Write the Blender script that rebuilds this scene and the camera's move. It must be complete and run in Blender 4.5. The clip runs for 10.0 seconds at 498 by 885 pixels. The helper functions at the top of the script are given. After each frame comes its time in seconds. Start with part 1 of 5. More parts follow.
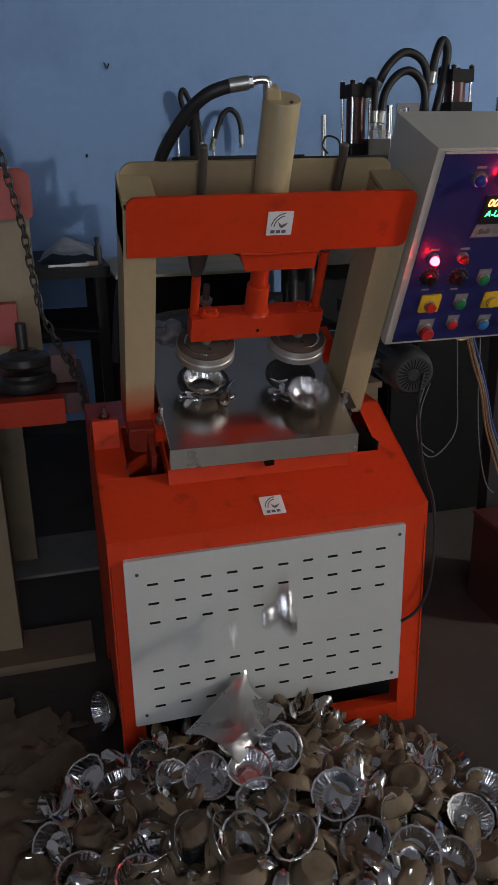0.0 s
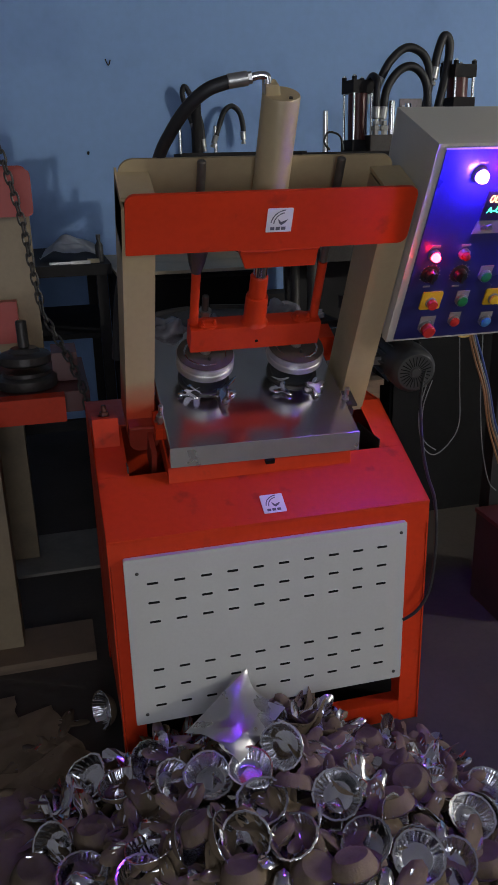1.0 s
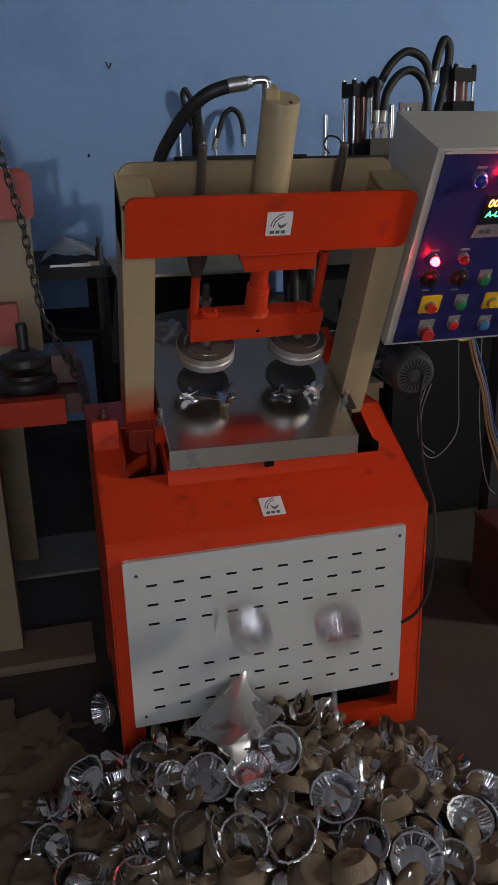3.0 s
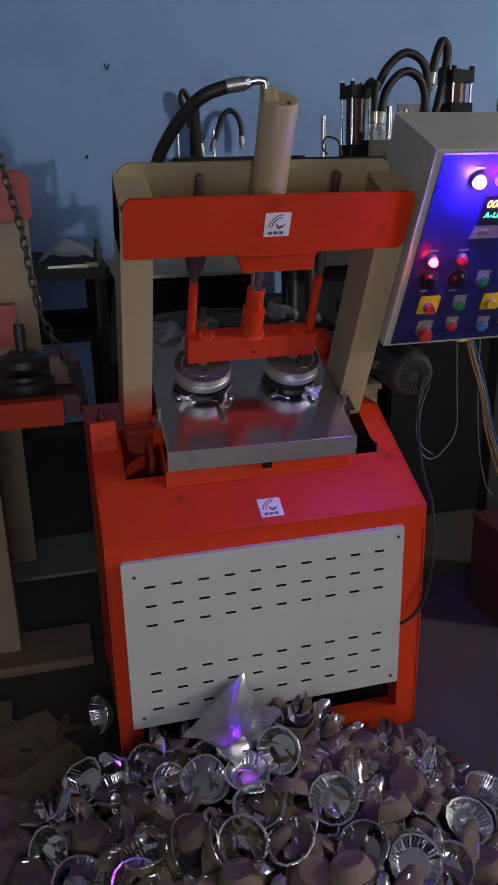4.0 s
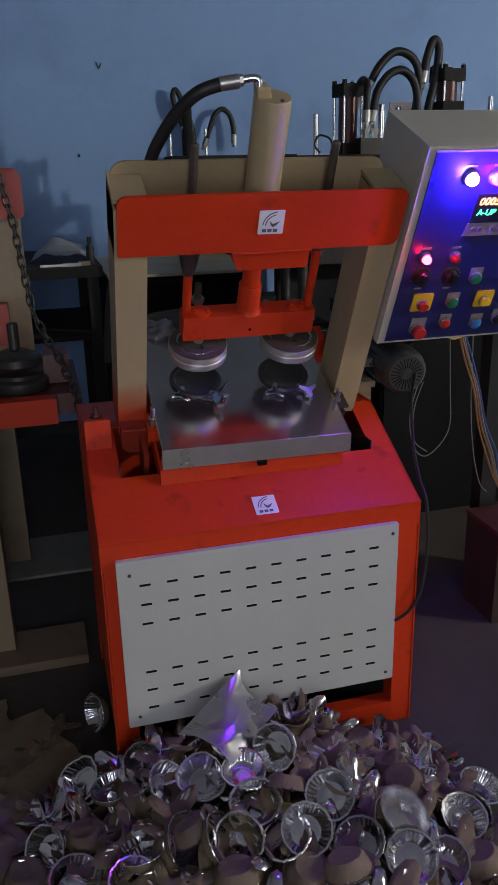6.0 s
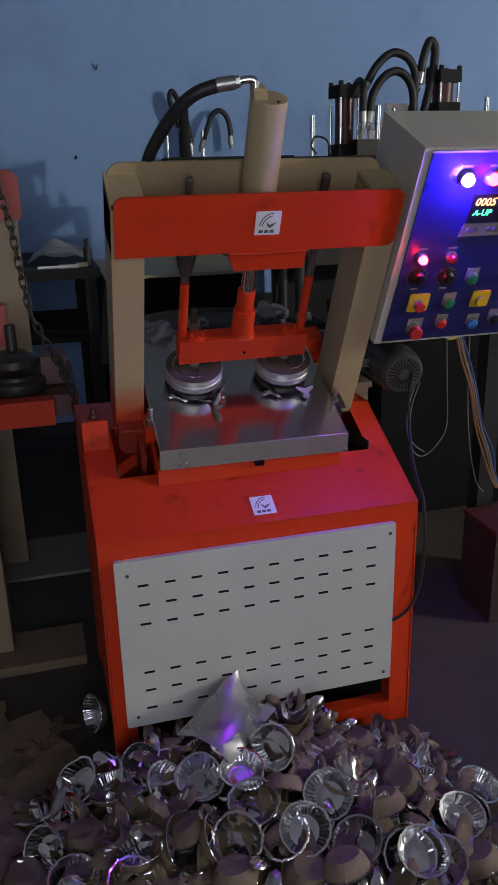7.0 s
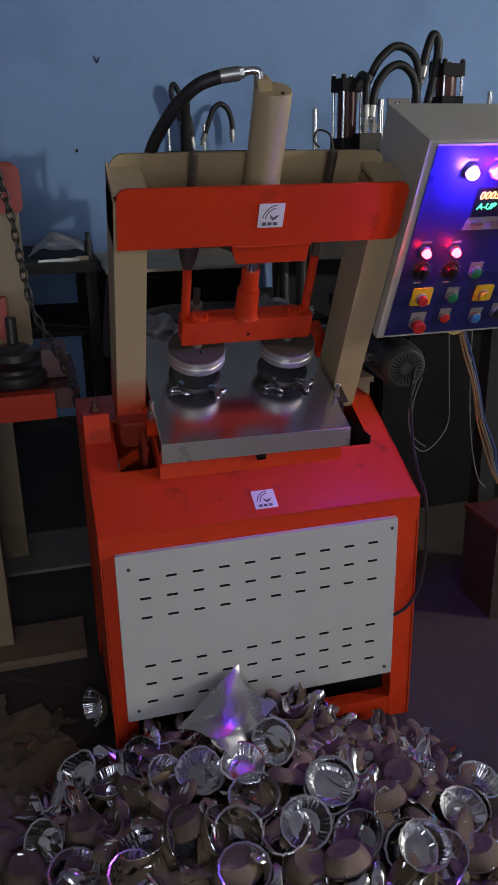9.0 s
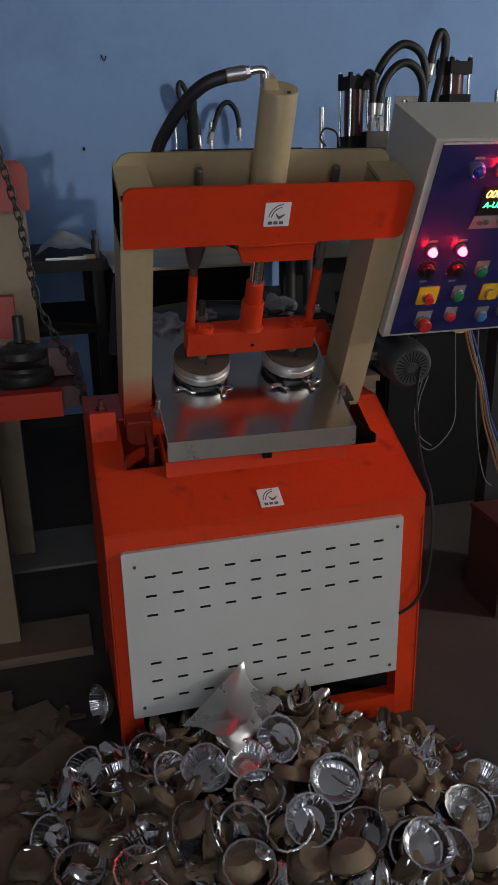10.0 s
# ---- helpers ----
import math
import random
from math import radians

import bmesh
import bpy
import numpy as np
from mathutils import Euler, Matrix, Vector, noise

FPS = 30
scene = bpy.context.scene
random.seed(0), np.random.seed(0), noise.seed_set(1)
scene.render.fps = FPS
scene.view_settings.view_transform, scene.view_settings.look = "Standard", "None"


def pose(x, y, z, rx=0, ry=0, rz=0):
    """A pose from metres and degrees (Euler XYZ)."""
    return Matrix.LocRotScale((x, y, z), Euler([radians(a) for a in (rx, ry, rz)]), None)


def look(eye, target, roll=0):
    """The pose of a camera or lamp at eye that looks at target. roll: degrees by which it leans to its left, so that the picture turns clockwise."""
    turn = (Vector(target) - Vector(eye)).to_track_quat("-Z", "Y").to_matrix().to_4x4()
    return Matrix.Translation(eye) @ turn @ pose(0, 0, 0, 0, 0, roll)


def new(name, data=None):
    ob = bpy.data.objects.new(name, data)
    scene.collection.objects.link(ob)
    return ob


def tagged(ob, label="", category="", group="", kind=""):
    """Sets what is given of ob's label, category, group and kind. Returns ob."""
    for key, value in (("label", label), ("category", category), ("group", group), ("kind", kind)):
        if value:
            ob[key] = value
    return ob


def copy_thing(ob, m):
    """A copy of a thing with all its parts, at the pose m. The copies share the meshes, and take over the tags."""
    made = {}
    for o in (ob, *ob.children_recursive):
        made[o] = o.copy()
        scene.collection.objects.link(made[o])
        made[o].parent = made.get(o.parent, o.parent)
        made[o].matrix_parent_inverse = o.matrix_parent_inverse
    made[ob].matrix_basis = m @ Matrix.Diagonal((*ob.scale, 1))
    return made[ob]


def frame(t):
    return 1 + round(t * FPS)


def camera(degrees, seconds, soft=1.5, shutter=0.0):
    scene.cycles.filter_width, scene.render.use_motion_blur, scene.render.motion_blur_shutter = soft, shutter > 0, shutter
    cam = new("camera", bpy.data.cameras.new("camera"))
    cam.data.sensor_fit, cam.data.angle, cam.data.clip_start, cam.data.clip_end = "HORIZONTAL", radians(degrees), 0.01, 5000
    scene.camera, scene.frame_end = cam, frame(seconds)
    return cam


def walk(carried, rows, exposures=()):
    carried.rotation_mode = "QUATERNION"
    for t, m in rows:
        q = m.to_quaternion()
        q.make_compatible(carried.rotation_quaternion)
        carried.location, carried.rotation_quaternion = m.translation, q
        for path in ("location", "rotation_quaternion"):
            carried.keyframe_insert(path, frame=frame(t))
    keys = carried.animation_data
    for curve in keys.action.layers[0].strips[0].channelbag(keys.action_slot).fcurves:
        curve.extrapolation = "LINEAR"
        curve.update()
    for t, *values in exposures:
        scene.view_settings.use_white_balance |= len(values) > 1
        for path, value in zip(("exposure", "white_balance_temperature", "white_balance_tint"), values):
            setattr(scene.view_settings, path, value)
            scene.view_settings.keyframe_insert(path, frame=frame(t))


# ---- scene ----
cam = camera(35.454, 10.0, soft=1.6, shutter=0.5)


def eye(x, y, z, yaw, pitch, roll):
    """Camera pose from its place and its turn to the right, downwards and about its own axis."""
    return pose(x, y, z, 90 - pitch, 0, -yaw) @ pose(0, 0, 0, 0, 0, roll)


walk(cam, [
    (0.0, eye(-0.4468, -1.5782, 1.3997, 14.352, 19.109, -1.251)),
    (0.5, eye(-0.4423, -1.5803, 1.4002, 14.199, 19.271, -1.416)),
    (1.0, eye(-0.4363, -1.5718, 1.3991, 14.029, 19.317, -1.455)),
    (1.5, eye(-0.4317, -1.5739, 1.4014, 13.866, 19.216, -1.524)),
    (2.0, eye(-0.4365, -1.5739, 1.4025, 13.916, 19.181, -1.420)),
    (2.5, eye(-0.4365, -1.5764, 1.4023, 14.004, 19.184, -1.345)),
    (4.0, eye(-0.4353, -1.5731, 1.4000, 14.189, 19.048, -1.293)),
    (4.5, eye(-0.4367, -1.5737, 1.3995, 14.303, 19.054, -1.336)),
    (5.0, eye(-0.4358, -1.5720, 1.3978, 14.456, 19.109, -1.348)),
    (5.5, eye(-0.4409, -1.5734, 1.3973, 14.643, 19.117, -1.317)),
    (7.0, eye(-0.4407, -1.5792, 1.3965, 14.929, 19.027, -1.456)),
    (7.5, eye(-0.4424, -1.5814, 1.3968, 15.005, 18.954, -1.445)),
    (8.0, eye(-0.4420, -1.5803, 1.3961, 14.988, 19.001, -1.408)),
    (8.5, eye(-0.4452, -1.5759, 1.3931, 15.051, 19.179, -1.252)),
    (9.0, eye(-0.4459, -1.5736, 1.3901, 14.984, 19.331, -1.198)),
    (9.5, eye(-0.4446, -1.5760, 1.3899, 14.813, 19.433, -1.247)),
    (10.0, eye(-0.4453, -1.5781, 1.3925, 14.473, 19.468, -1.257)),
])


# ---- light ----
world = bpy.data.worlds.new("world")
scene.world = world
world.use_nodes = True
wn = world.node_tree.nodes
sky = wn.new("ShaderNodeTexSky")
sky.sky_type, sky.sun_disc, sky.sun_elevation, sky.sun_rotation = "NISHITA", False, radians(35), radians(140)
world.node_tree.links.new(sky.outputs[0], wn["Background"].inputs[0])
wn["Background"].inputs[1].default_value = 0.08
scene.view_settings.exposure = 0.0


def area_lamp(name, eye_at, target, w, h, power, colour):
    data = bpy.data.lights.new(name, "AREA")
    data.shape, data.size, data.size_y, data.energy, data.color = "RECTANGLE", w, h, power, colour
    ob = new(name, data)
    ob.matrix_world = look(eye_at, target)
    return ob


# added fill light from behind the camera; no such source is known
area_lamp("front_fill", (-0.7, -3.9, 1.2), (-0.2, 0.5, 1.0), 1.2, 2.2, 33, (0.84, 0.87, 0.98))


# ---- materials ----
def material(name, colour, rough=0.5, metal=0.0, vary=0.12, scale=6.0, grain=60.0, bump=0.15, dirt=None, dirt_amount=0.35,
             rough_vary=0.12, coat=0.0, emit=None, emit_strength=0.0, stretch=(1, 1, 1), obj_random=0.0):
    """A surface with stains at a large scale, grain at a small one and fine relief."""
    m = bpy.data.materials.new(name)
    m.use_nodes = True
    nt = m.node_tree
    n, l = nt.nodes, nt.links
    b = n["Principled BSDF"]
    co = n.new("ShaderNodeTexCoord")
    mp = n.new("ShaderNodeMapping")
    mp.inputs["Scale"].default_value = stretch
    l.new(co.outputs["Object"], mp.inputs[0])
    big, small = n.new("ShaderNodeTexNoise"), n.new("ShaderNodeTexNoise")
    big.inputs["Scale"].default_value, big.inputs["Detail"].default_value = scale, 5
    small.inputs["Scale"].default_value, small.inputs["Detail"].default_value = grain, 4
    l.new(mp.outputs[0], big.inputs["Vector"])
    l.new(mp.outputs[0], small.inputs["Vector"])
    base = n.new("ShaderNodeMix")
    base.data_type = "RGBA"
    d = dirt or tuple(c * 0.45 for c in colour)
    base.inputs["A"].default_value, base.inputs["B"].default_value = (*colour, 1), (*d, 1)
    ramp = n.new("ShaderNodeMapRange")
    ramp.inputs["From Min"].default_value, ramp.inputs["From Max"].default_value = 0.48, 0.75
    ramp.inputs["To Max"].default_value = dirt_amount
    l.new(big.outputs["Fac"], ramp.inputs["Value"])
    l.new(ramp.outputs[0], base.inputs["Factor"])
    hsv = n.new("ShaderNodeHueSaturation")
    l.new(base.outputs["Result"], hsv.inputs["Color"])
    val = n.new("ShaderNodeMapRange")
    val.inputs["To Min"].default_value, val.inputs["To Max"].default_value = 1 - vary, 1 + vary
    l.new(small.outputs["Fac"], val.inputs["Value"])
    last = val.outputs[0]
    if obj_random:
        info = n.new("ShaderNodeObjectInfo")
        r = n.new("ShaderNodeMapRange")
        r.inputs["To Min"].default_value, r.inputs["To Max"].default_value = 1 - obj_random, 1 + obj_random
        l.new(info.outputs["Random"], r.inputs["Value"])
        mul = n.new("ShaderNodeMath")
        mul.operation = "MULTIPLY"
        l.new(last, mul.inputs[0])
        l.new(r.outputs[0], mul.inputs[1])
        last = mul.outputs[0]
    l.new(last, hsv.inputs["Value"])
    l.new(hsv.outputs[0], b.inputs["Base Color"])
    rr = n.new("ShaderNodeMapRange")
    rr.inputs["To Min"].default_value, rr.inputs["To Max"].default_value = max(0.03, rough - rough_vary), min(1, rough + rough_vary)
    l.new(big.outputs["Fac"], rr.inputs["Value"])
    l.new(rr.outputs[0], b.inputs["Roughness"])
    b.inputs["Metallic"].default_value = metal
    b.inputs["Coat Weight"].default_value = coat
    if bump:
        bm_ = n.new("ShaderNodeBump")
        bm_.inputs["Strength"].default_value, bm_.inputs["Distance"].default_value = bump, 0.002
        l.new(small.outputs["Fac"], bm_.inputs["Height"])
        l.new(bm_.outputs[0], b.inputs["Normal"])
    if emit:
        b.inputs["Emission Color"].default_value = (*emit, 1)
        b.inputs["Emission Strength"].default_value = emit_strength
    return m


RED = material("red_enamel", (0.58, 0.042, 0.010), 0.42, vary=0.1, scale=17, grain=70, bump=0.1, dirt=(0.12, 0.02, 0.012), dirt_amount=0.6, coat=0.0, rough_vary=0.18)
for nd in RED.node_tree.nodes:
    if nd.type == "MAP_RANGE" and abs(nd.inputs["From Min"].default_value - 0.48) < 0.001:
        nd.inputs["From Min"].default_value, nd.inputs["From Max"].default_value = 0.62, 0.78
RED.node_tree.nodes["Principled BSDF"].inputs["Specular IOR Level"].default_value = 0.2
BEIGE = material("beige_paint", (0.42, 0.33, 0.19), 0.42, vary=0.07, scale=4, grain=70, bump=0.08, dirt=(0.2, 0.14, 0.08), dirt_amount=0.45)
POSTPAINT = material("beige_paint_with_red_overspray", (0.42, 0.33, 0.19), 0.42, vary=0.07, scale=4, grain=70, bump=0.08, dirt=(0.2, 0.14, 0.08), dirt_amount=0.45)
nt = POSTPAINT.node_tree
sep, tc, mr = nt.nodes.new("ShaderNodeSeparateXYZ"), nt.nodes.new("ShaderNodeTexCoord"), nt.nodes.new("ShaderNodeMapRange")
mixer, cloud, add = nt.nodes.new("ShaderNodeMix"), nt.nodes.new("ShaderNodeTexNoise"), nt.nodes.new("ShaderNodeMath")
mixer.data_type, cloud.inputs["Scale"].default_value, add.operation = "RGBA", 18, "MULTIPLY_ADD"
add.inputs[1].default_value = 0.05
nt.links.new(tc.outputs["Object"], sep.inputs[0])
nt.links.new(tc.outputs["Object"], cloud.inputs["Vector"])
nt.links.new(cloud.outputs["Fac"], add.inputs[0])
nt.links.new(sep.outputs["Z"], add.inputs[2])
nt.links.new(add.outputs[0], mr.inputs["Value"])
mr.inputs["From Min"].default_value, mr.inputs["From Max"].default_value = 0.1, 0.0
bs = nt.nodes["Principled BSDF"]
nt.links.new(bs.inputs["Base Color"].links[0].from_socket, mixer.inputs["A"])
mixer.inputs["B"].default_value = (0.5, 0.06, 0.02, 1)
nt.links.new(mr.outputs[0], mixer.inputs["Factor"])
nt.links.new(mixer.outputs["Result"], bs.inputs["Base Color"])
PANEL = material("grey_white_powder_coat", (0.49, 0.49, 0.465), 0.45, vary=0.04, scale=3, grain=180, bump=0.1, dirt=(0.42, 0.4, 0.36), dirt_amount=0.35)
# black for the shade of openings and dark gaps, and for the latch
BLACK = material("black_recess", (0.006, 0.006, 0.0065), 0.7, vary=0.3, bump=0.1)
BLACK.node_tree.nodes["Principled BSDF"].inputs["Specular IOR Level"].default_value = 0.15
STEEL = material("polished_steel", (0.68, 0.68, 0.68), 0.19, 1.0, vary=0.03, scale=5, grain=140, bump=0.012, dirt=(0.42, 0.42, 0.43), dirt_amount=0.5, rough_vary=0.06)
BRUSHED = material("machined_steel", (0.5, 0.49, 0.46), 0.48, 0.85, vary=0.12, scale=20, grain=200, bump=0.06, stretch=(1, 1, 6))
LIP = material("brushed_tray_lip", (0.5, 0.49, 0.43), 0.3, 0.8, vary=0.06, scale=9, grain=200, bump=0.05)
CHROME = material("chrome_rod", (0.75, 0.75, 0.76), 0.09, 1.0, vary=0.03, bump=0.0, rough_vary=0.03)
IRON = material("oily_cast_iron", (0.075, 0.07, 0.065), 0.42, 0.6, vary=0.25, scale=14, grain=120, bump=0.25)
RUBBER = material("black_rubber_hose", (0.016, 0.016, 0.018), 0.5, vary=0.2, scale=20, grain=200, bump=0.15)
ZINC = material("zinc_fitting", (0.45, 0.45, 0.43), 0.32, 0.9, vary=0.15, scale=40, bump=0.1)
WALL = material("blue_distempered_plaster", (0.28, 0.45, 0.77), 0.85, vary=0.06, scale=1.3, grain=28, bump=0.35, dirt=(0.16, 0.26, 0.52), dirt_amount=0.95)
CEIL = material("grey_ceiling", (0.42, 0.42, 0.43), 0.9, vary=0.05, scale=1.5, grain=30, bump=0.2)
CONCRETE = material("dusty_concrete", (0.062, 0.051, 0.042), 0.8, vary=0.18, scale=2.2, grain=55, bump=0.4, dirt=(0.035, 0.029, 0.025), dirt_amount=0.8)
DARKWALL = material("dim_plaster", (0.33, 0.34, 0.36), 0.9, vary=0.08, scale=1.5, grain=30, bump=0.3)
WHITE = material("white_vinyl", (0.8, 0.8, 0.78), 0.4, vary=0.03, bump=0.0)
INK = material("grey_print", (0.12, 0.12, 0.13), 0.5, vary=0.05, bump=0.0)
NAVY = material("navy_enamel", (0.02, 0.022, 0.11), 0.3, vary=0.08, scale=8, bump=0.04)


# ---- mesh helpers ----
def part(name, bm, mat, parent=None, label="", m=None, smooth=False, bevel=0.0, category=""):
    """Links a bmesh as one mesh object under parent."""
    if bevel:
        es = [e for e in bm.edges if len(e.link_faces) == 2 and e.calc_face_angle(0) > 0.6]
        bmesh.ops.bevel(bm, geom=es, offset=bevel, segments=2, affect="EDGES", profile=0.6)
    bmesh.ops.recalc_face_normals(bm, faces=bm.faces)
    me = bpy.data.meshes.new(name)
    bm.to_mesh(me)
    bm.free()
    me.materials.append(mat)
    if smooth:
        for p in me.polygons:
            p.use_smooth = True
        me.set_sharp_from_angle(angle=radians(38))
    ob = new(name, me)
    if parent is not None:
        ob.parent = parent
    if m is not None:
        ob.matrix_basis = m
    return tagged(ob, label, category)


def box(bm, x0, x1, y0, y1, z0, z1):
    vs = [bm.verts.new(p) for p in ((x0, y0, z0), (x1, y0, z0), (x1, y1, z0), (x0, y1, z0), (x0, y0, z1), (x1, y0, z1), (x1, y1, z1), (x0, y1, z1))]
    for f in ((3, 2, 1, 0), (4, 5, 6, 7), (0, 1, 5, 4), (1, 2, 6, 5), (2, 3, 7, 6), (3, 0, 4, 7)):
        bm.faces.new([vs[i] for i in f])
    return bm


def boxed(x0, x1, y0, y1, z0, z1):
    return box(bmesh.new(), x0, x1, y0, y1, z0, z1)


def prism(pts, axis, a, b, bm=None):
    """Extrudes a flat outline along an axis from a to b. Outline pairs are the two other axes in order."""
    bm = bm or bmesh.new()

    def put(p, h):
        return {"x": (h, p[0], p[1]), "y": (p[0], h, p[1]), "z": (p[0], p[1], h)}[axis]
    lo, hi = [bm.verts.new(put(p, a)) for p in pts], [bm.verts.new(put(p, b)) for p in pts]
    bm.faces.new(lo)
    bm.faces.new(list(reversed(hi)))
    for i in range(len(pts)):
        j = (i + 1) % len(pts)
        bm.faces.new((lo[i], hi[i], hi[j], lo[j]))
    return bm


def rounded(x0, x1, z0, z1, r, n=5, corners=(1, 1, 1, 1)):
    out = []
    for k, (cx, cz, a0) in enumerate(((x1 - r, z1 - r, 0), (x0 + r, z1 - r, 90), (x0 + r, z0 + r, 180), (x1 - r, z0 + r, 270))):
        if corners[k]:
            out += [(cx + r * math.cos(radians(a0 + 90 * i / n)), cz + r * math.sin(radians(a0 + 90 * i / n))) for i in range(n + 1)]
        else:
            out.append((x1 if k in (0, 3) else x0, z1 if k < 2 else z0))
    return out


def lathe(profile, seg=32, bm=None, m=None, wave=None):
    """Turns (radius, height) pairs about z. wave(angle, i): added radius."""
    bm = bm or bmesh.new()
    rings = []
    for i, (r, z) in enumerate(profile):
        if r < 1e-6:
            rings.append([bm.verts.new((0, 0, z))])
        else:
            ring = []
            for k in range(seg):
                a = 2 * math.pi * k / seg
                q = r + (wave(a, i) if wave else 0)
                ring.append(bm.verts.new((q * math.cos(a), q * math.sin(a), z)))
            rings.append(ring)
    for a, b in zip(rings, rings[1:]):
        if len(a) == 1 and len(b) == 1:
            continue
        for k in range(seg):
            j = (k + 1) % seg
            if len(a) == 1:
                bm.faces.new((a[0], b[j], b[k]))
            elif len(b) == 1:
                bm.faces.new((a[k], a[j], b[0]))
            else:
                bm.faces.new((a[k], a[j], b[j], b[k]))
    if m is not None:
        bmesh.ops.transform(bm, matrix=m, verts=[v for ring in rings for v in ring])
    return bm


def rod(bm, a, b, r, seg=16, r2=None, chamfer=0.0):
    """A closed round bar from a to b."""
    a, b = Vector(a), Vector(b)
    q = (b - a).to_track_quat("Z", "Y").to_matrix().to_4x4()
    h = (b - a).length
    r2 = r if r2 is None else r2
    c = min(chamfer, h * 0.3)
    prof = [(0, 0), (r - c, 0), (r, c), (r2, h - c), (r2 - c, h), (0, h)] if c else [(0, 0), (r, 0), (r2, h), (0, h)]
    return lathe(prof, seg, bm, Matrix.Translation(a) @ q)


def tube(pts, r, seg=12, steps=10, bm=None):
    """A round hose through points, smoothed."""
    bm = bm or bmesh.new()
    P = [Vector(p) for p in pts]
    path = []
    for i in range(len(P) - 1):
        p0, p1, p2, p3 = P[max(i - 1, 0)], P[i], P[i + 1], P[min(i + 2, len(P) - 1)]
        for k in range(steps):
            t = k / steps
            path.append(0.5 * ((2 * p1) + (p2 - p0) * t + (2 * p0 - 5 * p1 + 4 * p2 - p3) * t * t + (3 * p1 - p0 - 3 * p2 + p3) * t ** 3))
    path.append(P[-1])
    rings, up = [], None
    for i, p in enumerate(path):
        d = (path[min(i + 1, len(path) - 1)] - path[max(i - 1, 0)]).normalized()
        if up is None:
            up = d.orthogonal().normalized()
        up = (up - d * up.dot(d)).normalized()
        s = d.cross(up)
        rings.append([bm.verts.new(p + (up * math.cos(2 * math.pi * k / seg) + s * math.sin(2 * math.pi * k / seg)) * r) for k in range(seg)])
    for a, b in zip(rings, rings[1:]):
        for k in range(seg):
            bm.faces.new((a[k], a[(k + 1) % seg], b[(k + 1) % seg], b[k]))
    bm.faces.new(rings[0])
    bm.faces.new(list(reversed(rings[-1])))
    return bm


def thing(name, label, category, group="", m=None):
    ob = new(name)
    ob.empty_display_size = 0.1
    if m is not None:
        ob.matrix_basis = m
    return tagged(ob, label, category, group)


# ---- the room ----
WALL_Y = 2.85
tagged(part("floor", boxed(-3.2, 7.6, -4.0, WALL_Y, -0.12, 0), CONCRETE), "stained dusty grey-brown concrete workshop floor", "floor", kind="structure")
tagged(part("wall_back", boxed(-3.2, 7.6, WALL_Y, WALL_Y + 0.2, -0.12, 3.2), WALL), "blue distempered plaster wall with faint stains and scuffs", "wall", kind="structure")
# unseen walls and ceiling, added to shut out sky and bounce lamplight
tagged(part("wall_left", boxed(-3.4, -3.2, -4.2, WALL_Y + 0.2, -0.12, 3.2), DARKWALL), "plain side wall added out of view", "wall", kind="structure")
tagged(part("wall_right", boxed(7.6, 7.8, -4.2, WALL_Y + 0.2, -0.12, 3.2), DARKWALL), "plain side wall added out of view", "wall", kind="structure")
# unseen front wall, added with a gap where the fill light stands
bm = bmesh.new()
box(bm, -3.2, -1.3, -4.2, -4.0, -0.12, 3.2)
box(bm, -0.1, 7.6, -4.2, -4.0, -0.12, 3.2)
box(bm, -1.3, -0.1, -4.2, -4.0, 2.45, 3.2)
tagged(part("wall_front", bm, DARKWALL), "plain wall added out of view, with a gap behind the fill light", "wall", kind="structure")
tagged(part("ceiling", boxed(-3.4, 7.8, -4.2, WALL_Y + 0.2, 3.2, 3.35), CEIL), "dull grey ceiling added out of view", "ceiling", kind="structure")

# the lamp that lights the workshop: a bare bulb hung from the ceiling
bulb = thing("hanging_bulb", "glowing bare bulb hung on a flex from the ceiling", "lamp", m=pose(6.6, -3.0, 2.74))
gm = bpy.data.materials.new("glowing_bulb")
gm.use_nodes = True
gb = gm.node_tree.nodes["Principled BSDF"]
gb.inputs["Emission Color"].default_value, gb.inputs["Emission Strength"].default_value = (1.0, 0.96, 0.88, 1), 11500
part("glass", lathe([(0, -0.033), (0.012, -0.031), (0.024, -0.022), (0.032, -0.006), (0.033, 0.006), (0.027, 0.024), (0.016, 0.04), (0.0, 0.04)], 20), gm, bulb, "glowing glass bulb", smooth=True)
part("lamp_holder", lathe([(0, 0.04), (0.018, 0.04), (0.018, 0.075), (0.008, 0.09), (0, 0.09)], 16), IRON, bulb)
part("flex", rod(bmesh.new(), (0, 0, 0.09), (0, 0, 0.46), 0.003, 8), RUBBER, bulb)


# ---- the forming press: its head leans forward, square to the sloping top of its cabinet ----
LEAN = 26.8
HEAD = pose(0, 0.114, 0.792, LEAN)  # x along the machine, y back along the tray, z along the ram
XC = 0.031
XM, YR = 0.039, 0.234  # the ram's axis over the tray


